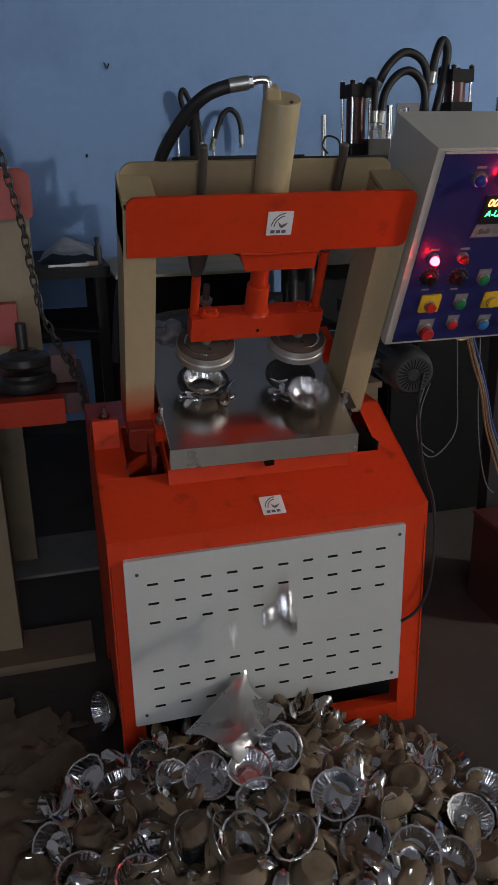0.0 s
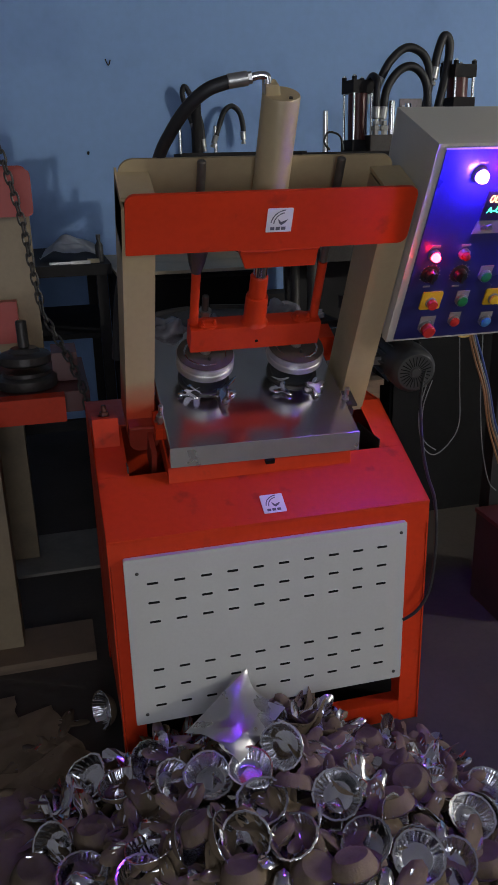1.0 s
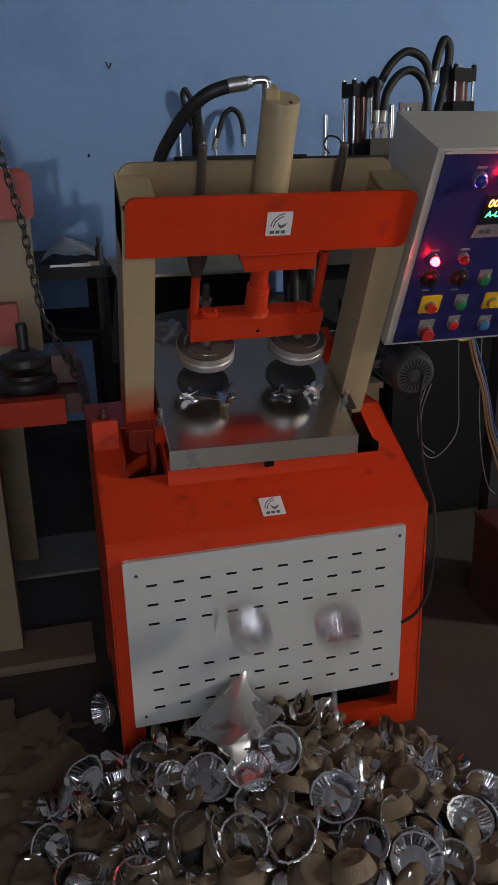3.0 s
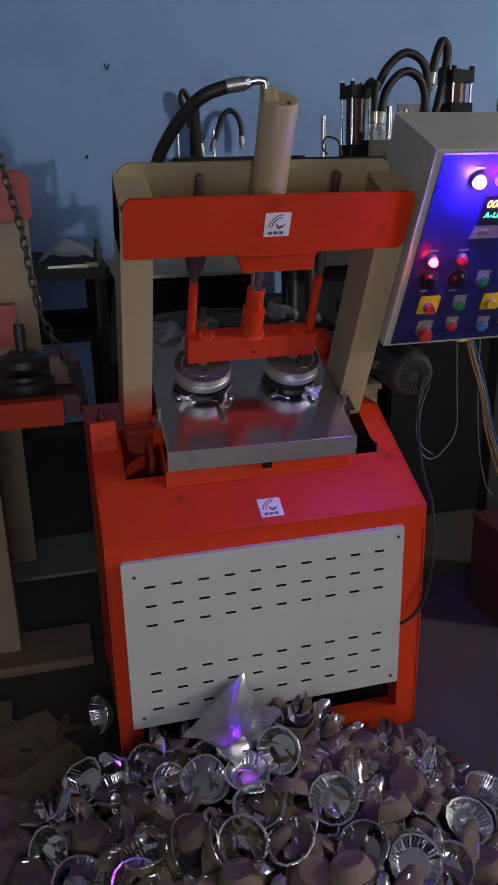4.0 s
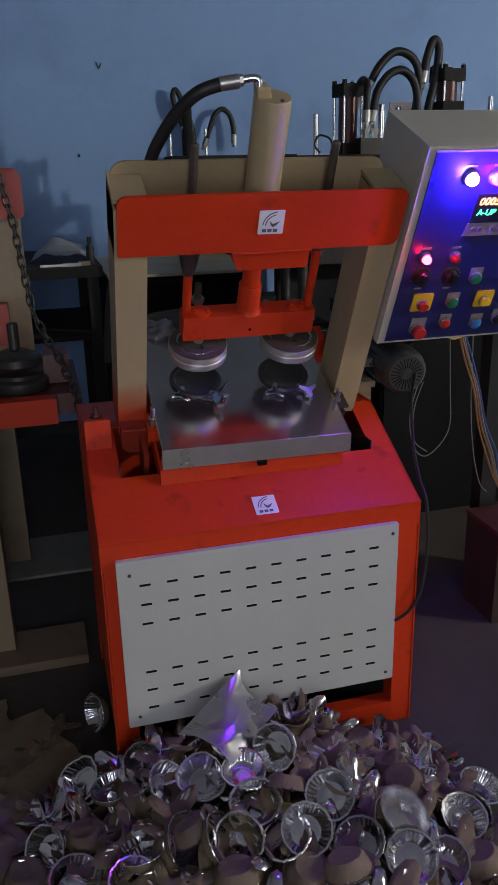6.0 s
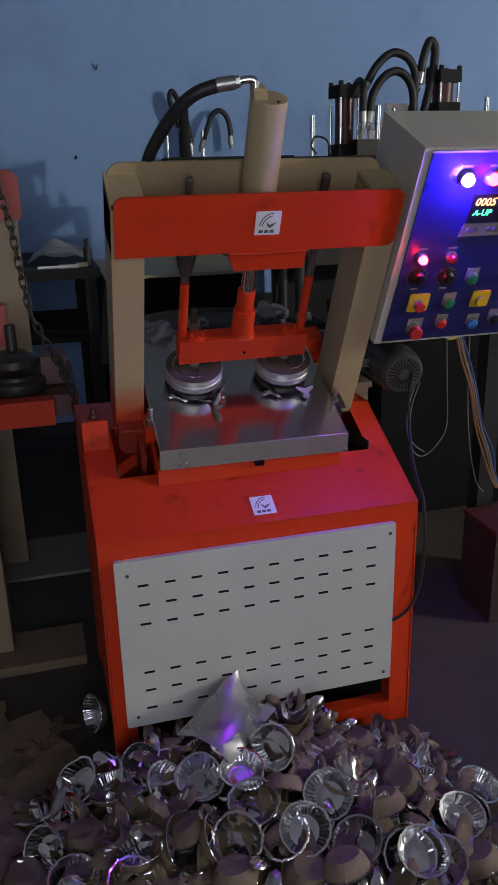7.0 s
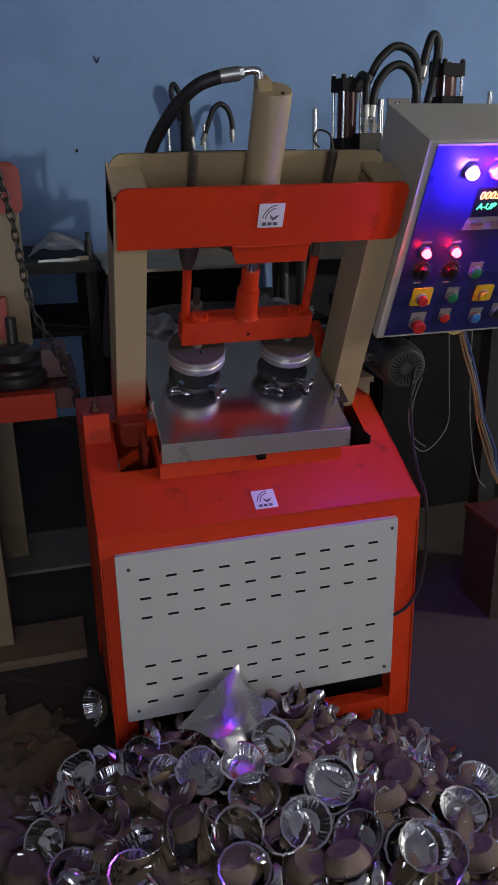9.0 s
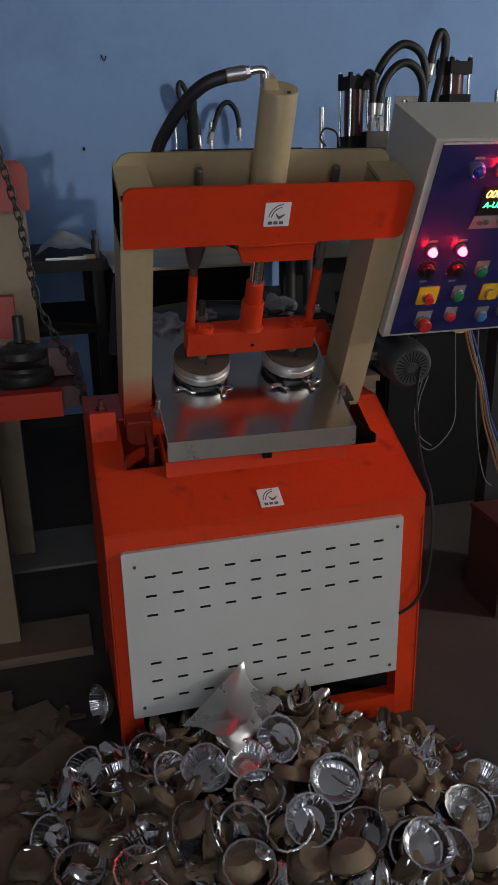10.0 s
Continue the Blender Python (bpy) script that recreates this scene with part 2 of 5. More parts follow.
def logo(bm_parent, m):
    """Plain badge: a white plate with an arc and bars."""
    plate = part("badge", prism(rounded(-0.0275, 0.0275, -0.027, 0.027, 0.002, 2), "y", -0.0012, 0.0), WHITE, bm_parent, "white badge with grey arcs", m)
    for r, a0, a1 in ((0.03, 95, 175), (0.024, 100, 178)):
        pts = []
        for i in range(9):
            a = radians(a0 + (a1 - a0) * i / 8)
            pts.append((0.013 + r * math.cos(a), -0.008 + r * math.sin(a)))
        for i in range(8, -1, -1):
            a = radians(a0 + (a1 - a0) * i / 8)
            pts.append((0.013 + (r + 0.0022) * math.cos(a), -0.008 + (r + 0.0022) * math.sin(a)))
        part("arc", prism(pts, "y", -0.0018, -0.001), INK, plate)
    bm = prism([(-0.004, 0.004), (0.004, -0.004), (0.018, 0.002), (0.012, -0.006), (0.004, -0.011), (-0.001, -0.006)], "y", -0.0018, -0.001)
    part("emblem", bm, INK, plate)
    for x in (-0.014, -0.002, 0.01):
        part("bar", boxed(x - 0.0045, x + 0.0045, -0.0018, -0.001, -0.022, -0.015), INK, plate)
    return plate


def bolt(name, parent, at, r=0.007, h=0.02, m=None, mat=None):
    bm = bmesh.new()
    rod(bm, (0, 0, 0), (0, 0, h), r * 0.55, 10, chamfer=0.001)
    lathe([(0, 0), (r, 0), (r, h * 0.35), (0, h * 0.35)], 6, bm)
    lathe([(0, -0.002), (r * 1.4, -0.002), (r * 1.4, 0), (0, 0)], 14, bm)
    return part(name, bm, mat or ZINC, parent, "", (m or Matrix()) @ pose(*at))


press = thing("forming_press", "orange-red and beige hydraulic paper bowl forming press on the workshop floor", "press")

# cabinet: sheet-metal legs, sides and a sloping top with the head's opening
XL, XR, ZT, BACK = -0.372, 0.403, 0.635, 0.56
SLOPE_END = 0.315
SL = math.tan(radians(LEAN + 1.2))
TOPB = ZT + SL * SLOPE_END
side = [(0.0, 0.0), (0.0, ZT), (SLOPE_END, TOPB), (BACK, TOPB), (BACK, 0.0), (BACK - 0.05, 0.0), (BACK - 0.05, 0.12), (0.05, 0.12), (0.05, 0.0)]
part("side_panel", prism(side, "x", XL, XL + 0.004), RED, press)
part("side_panel", prism(side, "x", XR - 0.004, XR), RED, press)
for x0 in (XL + 0.005, XR - 0.056):
    part("leg", boxed(x0, x0 + 0.051, 0.002, 0.05, 0.0, ZT - 0.02), RED, press, bevel=0.003)
part("bottom_rail", boxed(XL + 0.056, XR - 0.056, 0.003, 0.045, 0.002, 0.062), RED, press, bevel=0.003)
part("top_rail", boxed(XL + 0.004, XR - 0.004, 0.0, 0.03, 0.575, ZT - 0.001), RED, press, bevel=0.004)
part("back_panel", boxed(XL + 0.004, XR - 0.004, BACK - 0.004, BACK, 0.02, TOPB - 0.002), RED, press)
# dark sheet added over the floor; the cabinet's inner shade is its colour
part("shade_pan", boxed(XL + 0.004, XR - 0.004, 0.06, BACK - 0.006, 0.03, 0.034), BLACK, press)


def slab(name, x0, x1, y0, y1, mat=RED, lift=0.0, t=0.004):
    """A strip of the sloping top between two depths."""
    bm = bmesh.new()
    lo = [bm.verts.new((x, y, ZT + SL * y + lift)) for x, y in ((x0, y0), (x1, y0), (x1, y1), (x0, y1))]
    hi = [bm.verts.new((v.co.x, v.co.y, v.co.z - t)) for v in lo]
    bm.faces.new(lo)
    bm.faces.new(list(reversed(hi)))
    for i in range(4):
        bm.faces.new((lo[i], hi[i], hi[(i + 1) % 4], lo[(i + 1) % 4]))
    return part(name, bm, mat, press)


slab("top_plate", XL, XR, -0.001, 0.162)
slab("top_plate", XL, -0.297, 0.1625, SLOPE_END)
slab("top_plate", 0.341, XR, 0.1625, SLOPE_END)
part("top_plate", boxed(XL, XR, SLOPE_END + 0.001, BACK, TOPB - 0.006, TOPB - 0.002), RED, press)
part("folded_edge", rod(bmesh.new(), (XL, 0.0066, ZT - 0.0045), (XR, 0.0066, ZT - 0.0045), 0.0073, 14), RED, press, smooth=True)
# folded flanges down into the opening, dark iron colour standing in for its shade
part("flange", boxed(-0.2965, 0.3405, 0.163, 0.166, 0.66, ZT + SL * 0.162 - 0.004), IRON, press)
part("flange", boxed(-0.300, -0.297, 0.168, SLOPE_END, 0.62, ZT + SL * 0.2), IRON, press)
part("flange", boxed(0.341, 0.344, 0.168, SLOPE_END, 0.62, ZT + SL * 0.2), IRON, press)
# lug on the cabinet's corner
GUARD = material("dark_oiled_bolt", (0.1, 0.03, 0.02), 0.5, 0.3, vary=0.2, scale=20, bump=0.2)
lug = part("corner_block", boxed(XL + 0.004, XL + 0.066, 0.25, 0.312, ZT + 0.12, ZT + 0.205), RED, press, "red corner block with one bolt", bevel=0.018)
bolt("lug_bolt", lug, (XL + 0.035, 0.282, ZT + 0.205), 0.011, 0.026, mat=GUARD)

# slotted front panel
fp = part("front_panel", prism(rounded(-0.34, 0.34, 0.151, 0.591, 0.004, 2), "y", -0.014, -0.001), PANEL, press, "off-white slotted sheet-metal front panel", bevel=0.0015)
# raised black bars; the dark inside the slots is only their colour
slot_bm = prism(rounded(-0.013, 0.013, -0.0029, 0.0029, 0.0028, 3), "y", -0.0146, -0.012)
first = part("vent_slot", slot_bm, BLACK, fp)
SX = [-0.2785 + 0.0617 * i for i in range(10)]
SZ = [0.530, 0.4807, 0.4308, 0.3012, 0.2521, 0.2027]
for i, x in enumerate(SX):
    for j, z in enumerate(SZ):
        if i == 0 and j == 0:
            first.matrix_basis = pose(x, 0, z + 0.014 * x)
            continue
        o = first.copy()
        scene.collection.objects.link(o)
        o.matrix_basis = pose(x, 0, z + 0.014 * x, 0, random.uniform(-0.8, 0.8), 0)
for x, z in ((-0.312, 0.555), (0.325, 0.565), (-0.313, 0.178), (0.32, 0.172)):
    bm = lathe([(0, 0), (0.0042, 0), (0.0042, 0.0016), (0.002, 0.0026), (0, 0.0026)], 10, m=pose(x, -0.0141, z, 90))
    part("screw", bm, IRON, fp)
logo(press, pose(0.021, 0.0415, ZT + SL * 0.0415 + 0.0015, 28 - 90 + 0.0) @ pose(0, 0, 0, 0, 0, 0))

# head: posts, front beam, back plate, cylinder
head = new("head")
head.parent = press
head.matrix_basis = HEAD
UB, HB, VB = 0.424, 0.132, 0.157
HWB, VBK, UTOP = 0.308, 0.276, 0.568
for s in (-1, 1):
    a, b = sorted((XC + s * (HWB - 0.062), XC + s * (HWB + 0.006)))
    # channel section, open towards the back
    k = 0.005
    sec = [(a, VB + 0.004), (b, VB + 0.004), (b, VBK), (b - k, VBK), (b - k, VB + 0.004 + k), (a + k, VB + 0.004 + k), (a + k, VBK), (a, VBK)]
    bm = prism(sec, "z", -0.09, UB + HB - 0.03)
    part("post", bm, POSTPAINT if s < 0 else BEIGE, head, "beige steel channel post", bevel=0.0015)
    f0, f1 = sorted((XC + s * (HWB - 0.09), XC + s * (HWB - 0.055)))
    lugp = part("clamp_lug", boxed(f0, f1, 0.09, 0.155, -0.055, -0.02), RED if s < 0 else IRON, head, bevel=0.003)
    bolt("stud", lugp, ((f0 + f1) / 2 + s * 0.002, 0.12, -0.02), 0.011, 0.05)
beam_bm = prism(rounded(XC - HWB, XC + HWB, UB, UB + HB, 0.02, 5, (1, 1, 0, 1)), "y", VB - 0.006, VB + 0.002)
beam = part("front_beam", beam_bm, RED, head, bevel=0.002)
part("back_plate", prism(rounded(XC - HWB + 0.002, XC + HWB - 0.012, UB - 0.02, UTOP, 0.03, 6, (1, 1, 0, 0)), "y", VBK, VBK + 0.006), BEIGE, head, "beige steel back plate with a red edge")
part("end_plate", prism([(VB + 0.003, UB), (VB + 0.003, UB + HB - 0.035), (VBK, UB + HB - 0.004), (VBK, UB)], "x", XC - HWB - 0.006, XC - HWB - 0.001), BEIGE, head)
for s in (-1, 1):
    x0, x1 = sorted((XC + s * (HWB + 0.006), XC + s * (HWB - 0.064)))
    part("post_cap", boxed(x0, x1, VB + 0.012, VBK - 0.001, UB + HB - 0.022, UB + HB - 0.014), BEIGE, head, "beige cap plate on the post", bevel=0.002)
bkt = part("cylinder_bracket", prism([(-0.040, UB + 0.003), (0.141, UB + 0.003), (0.139, 0.372), (-0.020, 0.372)], "y", VB + 0.004, VB + 0.078), RED, head, bevel=0.003)
part("weld_bead", tube([(-0.036, VB - 0.002, UB - 0.003), (0.03, VB - 0.003, UB - 0.005), (0.08, VB - 0.002, UB - 0.003), (0.139, VB - 0.002, UB - 0.004)], 0.004, 8, 6), RED, head)
part("mount_plate", boxed(XC - 0.22, XC + 0.22, VB + 0.015, VBK - 0.004, UB + 0.008, UB + 0.028), RED, head)
logo(beam, pose(0.04, VB - 0.0062, 0.492))
cyl = part("cylinder", lathe([(0, 0), (0.0377, 0), (0.0377, 0.278), (0.036, 0.281), (0, 0.281)], 40, m=pose(XM, YR, UB + 0.01)), BEIGE, head, "beige-painted hydraulic cylinder", smooth=True)
bm = prism([(-0.012, 0), (0.02, 0), (0.012, 0.03), (-0.016, 0.03)], "y", -0.016, 0.016)
bmesh.ops.transform(bm, matrix=pose(0.018, 0.24, UB + 0.281), verts=bm.verts)
part("port_block", bm, BEIGE, cyl, bevel=0.004)
bm = tube([(0.010, 0.236, UB + 0.308), (0.008, 0.240, UB + 0.320), (-0.006, 0.244, UB + 0.321), (-0.028, 0.246, UB + 0.315)], 0.0075)
part("elbow", bm, CHROME, cyl, "bright steel hose elbow", smooth=True)
bm = bmesh.new()
rod(bm, (-0.028, 0.246, UB + 0.315), (-0.066, 0.248, UB + 0.308), 0.0135, 18, chamfer=0.001)
rod(bm, (-0.020, 0.245, UB + 0.317), (-0.029, 0.246, UB + 0.315), 0.011, 6)
part("ferrule", bm, ZINC, cyl, smooth=True)
part("bleed_screw", lathe([(0, 0), (0.004, 0), (0.004, 0.003), (0, 0.003)], 8, m=pose(XM + 0.012, YR - 0.024, UB + 0.291)), IRON, cyl)
bm = tube([(-0.060, 0.248, UB + 0.309), (-0.104, 0.252, UB + 0.291), (-0.140, 0.262, UB + 0.252), (-0.170, 0.276, UB + 0.195), (-0.190, 0.295, UB + 0.13), (-0.211, 0.335, UB - 0.02), (-0.264, 0.36, UB - 0.2), (-0.284, 0.34, UB - 0.42)], 0.0128, 16)
part("hydraulic_hose", bm, RUBBER, head, "thick black rubber hydraulic hose", smooth=True)

# tray and the red frame below it
WT, LT, TT = 0.235, 0.43, 0.05
TRAY = pose(XC, 0, 0, 0, 1.15)
bm = bmesh.new()
prism(rounded(-WT, WT, -TT, 0.0, 0.003, 2, (1, 1, 0, 0)), "y", 0.0, LT, bm)
tray = part("tray", bm, STEEL, head, "polished steel tray, sloping to the front", TRAY, bevel=0.0025)
part("tray_lip", prism([(-0.0012, -0.001), (0.0, -0.0005), (-0.0195, -0.0435), (-0.021, -0.0435)], "x", -WT + 0.0005, WT - 0.0005), LIP, tray, "brushed steel front lip")
part("tray_frame", prism([(-0.036, -0.1), (-0.008, -TT - 0.004), (LT - 0.05, -TT - 0.004), (LT - 0.05, -0.1)], "x", XC - WT - 0.004, XC + WT - 0.018), RED, head, bevel=0.003)
part("latch", boxed(XC - 0.005, XC + 0.017, -0.026, -0.012, -TT - 0.008, -TT + 0.004), BLACK, head)
for s in (-1, 1):
    wellm = TRAY @ pose(XM - XC + s * 0.117, YR, 0.0)
    part("lower_die", lathe([(0.066, 0.0), (0.066, 0.005), (0.0645, 0.0065), (0.056, 0.0065), (0.0545, 0.004), (0.05, 0.0012), (0, 0.0012)], 48, m=wellm), IRON, head, "dark oily lower die ring", smooth=True)

GUIDE = material("dull_guide_bar", (0.16, 0.14, 0.12), 0.45, 0.7, vary=0.15, scale=20, bump=0.1)
DIETOP = material("scorched_die_plate", (0.075, 0.058, 0.045), 0.75, 0.1, vary=0.2, scale=25, bump=0.2)
# the crosshead: slides along the ram
crosshead = part("crosshead", boxed(XM - 0.160, XM + 0.163, YR - 0.024, YR + 0.024, -0.022, 0.043), RED, head, bevel=0.004)
# flat black disc, the hole's inner shade put into its colour
part("pin_hole", lathe([(0, 0), (0.0042, 0), (0.0042, 0.001), (0, 0.001)], 12, m=pose(XM + 0.003, YR - 0.0244, 0, 90)), BLACK, crosshead)
part("ram_sleeve", lathe([(0.034, 0.042), (0.030, 0.047), (0.0275, 0.056), (0.0268, 0.112), (0.0255, 0.116), (0.0212, 0.117), (0.0212, 0.168), (0.020, 0.170), (0, 0.170)], 32, m=pose(XM - 0.001, YR, 0)), RED, crosshead, smooth=True)
part("ram_rod", rod(bmesh.new(), (XM, YR, 0.165), (XM, YR, 0.44), 0.0160, 28), CHROME, crosshead, "chromed ram rod", smooth=True)
for s in (-1, 1):
    gx = XM + s * 0.150 + 0.001
    part("guide_rod", rod(bmesh.new(), (gx, YR + 0.005, 0.04), (gx, YR + 0.005, 0.195), 0.0108, 18), RED, crosshead, smooth=True)
    part("guide_bar", rod(bmesh.new(), (gx, YR + 0.005, 0.195), (gx, YR + 0.005, 0.449), 0.0094, 18, chamfer=0.003), GUIDE, crosshead, "bare dark steel guide bar", smooth=True)
    dx = XM + s * 0.117
    boss = part("die_boss", lathe([(0.024, 0.042), (0.023, 0.047), (0.017, 0.051), (0, 0.052)], 20, m=pose(dx, YR, 0)), RED, crosshead, smooth=True)
    for bx_, by_ in ((-0.014, -0.012), (0.015, -0.009)):
        bolt("boss_bolt", boss, (dx + bx_, YR + by_, 0.05), 0.0062, 0.012, mat=RED)
    part("die_stem", rod(bmesh.new(), (dx, YR, -0.07), (dx, YR, -0.02), 0.013, 16), BRUSHED, crosshead, smooth=True)
    for by_ in (-0.030, 0.026):
        bolt("die_bolt", crosshead, (dx + 0.004, YR + by_, -0.049), 0.0075, 0.016, mat=IRON)
    d = part("upper_die", lathe([(0, -0.052), (0.0675, -0.052), (0.071, -0.053), (0.0722, -0.056), (0.0722, -0.066), (0.0706, -0.0675), (0.0706, -0.069), (0.0724, -0.071), (0.0724, -0.086), (0.071, -0.088), (0.067, -0.088), (0.0665, -0.086), (0.0665, -0.058), (0, -0.058)], 48, m=pose(dx, YR, 0.006)), BRUSHED, crosshead, "machined steel forming die", smooth=True)
    part("die_face", lathe([(0, -0.0515), (0.070, -0.0515), (0.0695, -0.050), (0.02, -0.048), (0, -0.048)], 40, m=pose(dx, YR, 0.006)), DIETOP, d, "dark scorched die plate")
clampr = part("clamp_rod", rod(bmesh.new(), (XM - 0.116, YR + 0.036, -0.05), (XM - 0.116, YR + 0.036, 0.098), 0.0085, 14, chamfer=0.002), IRON, crosshead, "dark threaded rod with a nut", smooth=True)
part("nut", lathe([(0, 0.046), (0.0165, 0.046), (0.0165, 0.058), (0, 0.058)], 6, m=pose(XM - 0.116, YR + 0.036, 0)), ZINC, clampr)
# wide cast guide bush under the beam
part("guide_bush", lathe([(0.0115, 0.318), (0.019, 0.345), (0.026, 0.385), (0.0275, UB + 0.01), (0.0275, UB + 0.03)], 20, m=pose(XM - 0.149, YR + 0.005, 0)), IRON, head, smooth=True)

part("rear_block", boxed(XC + 0.235, XC + 0.29, LT - 0.06, LT + 0.0, -0.09, -0.005), RED, head, bevel=0.004)
part("rear_block", boxed(XC - 0.29, XC - 0.236, LT - 0.06, LT + 0.0, -0.09, -0.005), RED, head, bevel=0.004)
# clamp at the foot of the post, with its pivot boss and the web in the slot
GRIMY = material("grimy_red_paint", (0.3, 0.03, 0.014), 0.6, vary=0.15, scale=14, dirt=(0.06, 0.015, 0.01), dirt_amount=0.8)
part("pivot_boss", prism(rounded(XC - 0.312, XC - 0.238, -0.125, -0.045, 0.03, 6, (0, 0, 1, 1)), "y", 0.128, 0.182), GRIMY, head, "rust-red clamp at the post's foot", bevel=0.004)
part("web", boxed(XC - 0.268, XC - 0.256, 0.05, 0.127, -0.15, -0.062), GRIMY, head)
part("weld_bead", tube([(XC - 0.308, 0.127, -0.046), (XC - 0.285, 0.125, -0.043), (XC - 0.262, 0.127, -0.047), (XC - 0.24, 0.126, -0.044)], 0.0045, 8, 6), GRIMY, head)
part("washer_plate", boxed(XC + 0.226, XC + 0.262, 0.095, 0.15, -0.012, -0.007), IRON, head, "dark washer plate under the stud")


# ---- the control box, leaning like the press head ----
def glow(name, colour, strength):
    m = bpy.data.materials.new(name)
    m.use_nodes = True
    b = m.node_tree.nodes["Principled BSDF"]
    b.inputs["Base Color"].default_value = (*[c * 0.5 for c in colour], 1)
    b.inputs["Emission Color"].default_value = (*colour, 1)
    b.inputs["Emission Strength"].default_value = strength
    return m


BOXWHITE = material("cream_white_paint", (0.5, 0.48, 0.42), 0.4, vary=0.04, scale=3, grain=120, bump=0.06, dirt=(0.4, 0.36, 0.3), dirt_amount=0.35)
BTN_RED = material("red_button_plastic", (0.55, 0.03, 0.025), 0.35, bump=0.0)
BTN_GREEN = material("green_button_plastic", (0.02, 0.2, 0.07), 0.35, bump=0.0)
BTN_YELLOW = material("yellow_plate_plastic", (0.75, 0.45, 0.02), 0.4, bump=0.0)
BTN_BLUE = material("blue_button_plastic", (0.05, 0.22, 0.5), 0.35, bump=0.0)
LENS_BLUE = material("blue_lens_unlit", (0.02, 0.03, 0.25), 0.12, bump=0.0, coat=0.5)
LENS_RED = material("red_lens_unlit", (0.3, 0.01, 0.012), 0.12, bump=0.0, coat=0.5)
LENS_YELLOW = material("yellow_lens_unlit", (0.4, 0.2, 0.01), 0.12, bump=0.0, coat=0.5)
LIT_BLUE = glow("blue_lens_lit", (0.10, 0.035, 1.0), 3100)
LIT_RED = glow("red_lens_lit", (1.0, 0.006, 0.012), 130)
LIT_RED2 = glow("red_beacon_lit", (1.0, 0.006, 0.012), 110)
LIT_YELLOW = glow("yellow_lens_lit", (1.0, 0.42, 0.0), 1000)
SEG_RED = glow("orange_digit_segments", (1.0, 0.3, 0.08), 7)
SEG_GREEN = glow("green_digit_segments", (0.05, 1.0, 0.25), 6)
KNOB = material("black_bakelite", (0.015, 0.014, 0.016), 0.35, bump=0.05)
GREYPLATE = material("grey_label_plate", (0.22, 0.2, 0.2), 0.5, bump=0.0)

control = thing("control_box", "cream control box with a navy panel of buttons and lamps", "control box", m=HEAD)
PX0, PX1, PU0, PU1, PV = 0.366, 0.80, 0.165, 0.649, 0.14
shell = [(PV - 0.004, PU0 - 0.008), (PV - 0.004, PU1 + 0.006), (PV + 0.215, PU1 - 0.012), (PV + 0.19, PU0 + 0.2), (PV + 0.02, PU0 - 0.01)]
part("housing", prism(shell, "x", PX0 - 0.018, PX1 + 0.018), BOXWHITE, control, "cream-painted sheet-metal housing", bevel=0.006)
facia = part("facia", boxed(PX0, PX1, PV - 0.0075, PV - 0.0045, PU0, PU1), NAVY, control, "navy blue control panel", bevel=0.001)
part("rim", boxed(PX0 - 0.004, PX1 + 0.004, PV - 0.012, PV - 0.008, PU1 - 0.003, PU1 + 0.001), BOXWHITE, control)
FV = PV - 0.0078


def on_panel(x, u, d=0.0):
    return pose(x, FV - d, u, 90)  # local z stands out of the panel


def lamp(name, x, u, r, lit, dark, label):
    """An indicator lamp: a bezel, and a lens drum with a lit and a dark face."""
    x, u = x - 0.005, u + 0.004
    bezel = part("indicator_lamp", lathe([(r * 0.98, 0.0), (r * 1.28, 0.0), (r * 1.28, 0.006), (r * 1.1, 0.011), (r * 1.0, 0.011), (r * 0.98, 0.0)], 28, m=on_panel(x, u)), ZINC, control, label, smooth=True)
    dome = [(r * 0.97, 0.0), (r * 0.97, 0.005), (r * 0.93, 0.010), (r * 0.72, 0.0145), (r * 0.4, 0.0165), (0, 0.017)]
    bm = lathe(dome, 24)
    split = len(bm.faces)
    lathe([(q, -h) for q, h in dome], 24, bm)
    me = bpy.data.meshes.new("lens")
    bm.faces.ensure_lookup_table()
    for i, f in enumerate(bm.faces):
        f.material_index = 0 if i < split else 1
        f.smooth = True
    bmesh.ops.recalc_face_normals(bm, faces=bm.faces)
    bm.to_mesh(me)
    bm.free()
    me.materials.append(lit)
    me.materials.append(dark)
    lens = new("lens", me)
    lens.parent = bezel
    lens.matrix_basis = on_panel(x, u, 0.007)
    part("name_plate", boxed(x - 0.011, x + 0.011, FV - 0.0012, FV, u + r * 1.28 + 0.005, u + r * 1.28 + 0.010), GREYPLATE, bezel)
    return lens


def button(x, u, r, mat, label, head=0.012, plate=None):
    x, u = x - 0.005, u + 0.004
    if plate:
        b = part("push_button", prism(rounded(x - plate, x + plate, u - plate * 0.75, u + plate * 1.1, 0.004, 3), "y", FV - 0.004, FV), BTN_YELLOW, control, label, bevel=0.001)
    else:
        b = part("push_button", boxed(x - r * 1.2, x + r * 1.2, FV - 0.0015, FV, u - r * 0.4, u + r * 1.9), GREYPLATE, control, label)
    part("bezel", lathe([(r * 0.9, 0), (r * 1.15, 0), (r * 1.12, 0.007), (r * 0.95, 0.008)], 24, m=on_panel(x, u)), ZINC, b, smooth=True)
    part("cap", lathe([(r * 0.9, 0), (r * 0.9, head * 0.6), (r * 0.97, head * 0.7), (r * 0.97, head * 0.93), (r * 0.88, head), (0, head)], 24, m=on_panel(x, u)), mat, b, smooth=True)
    return b


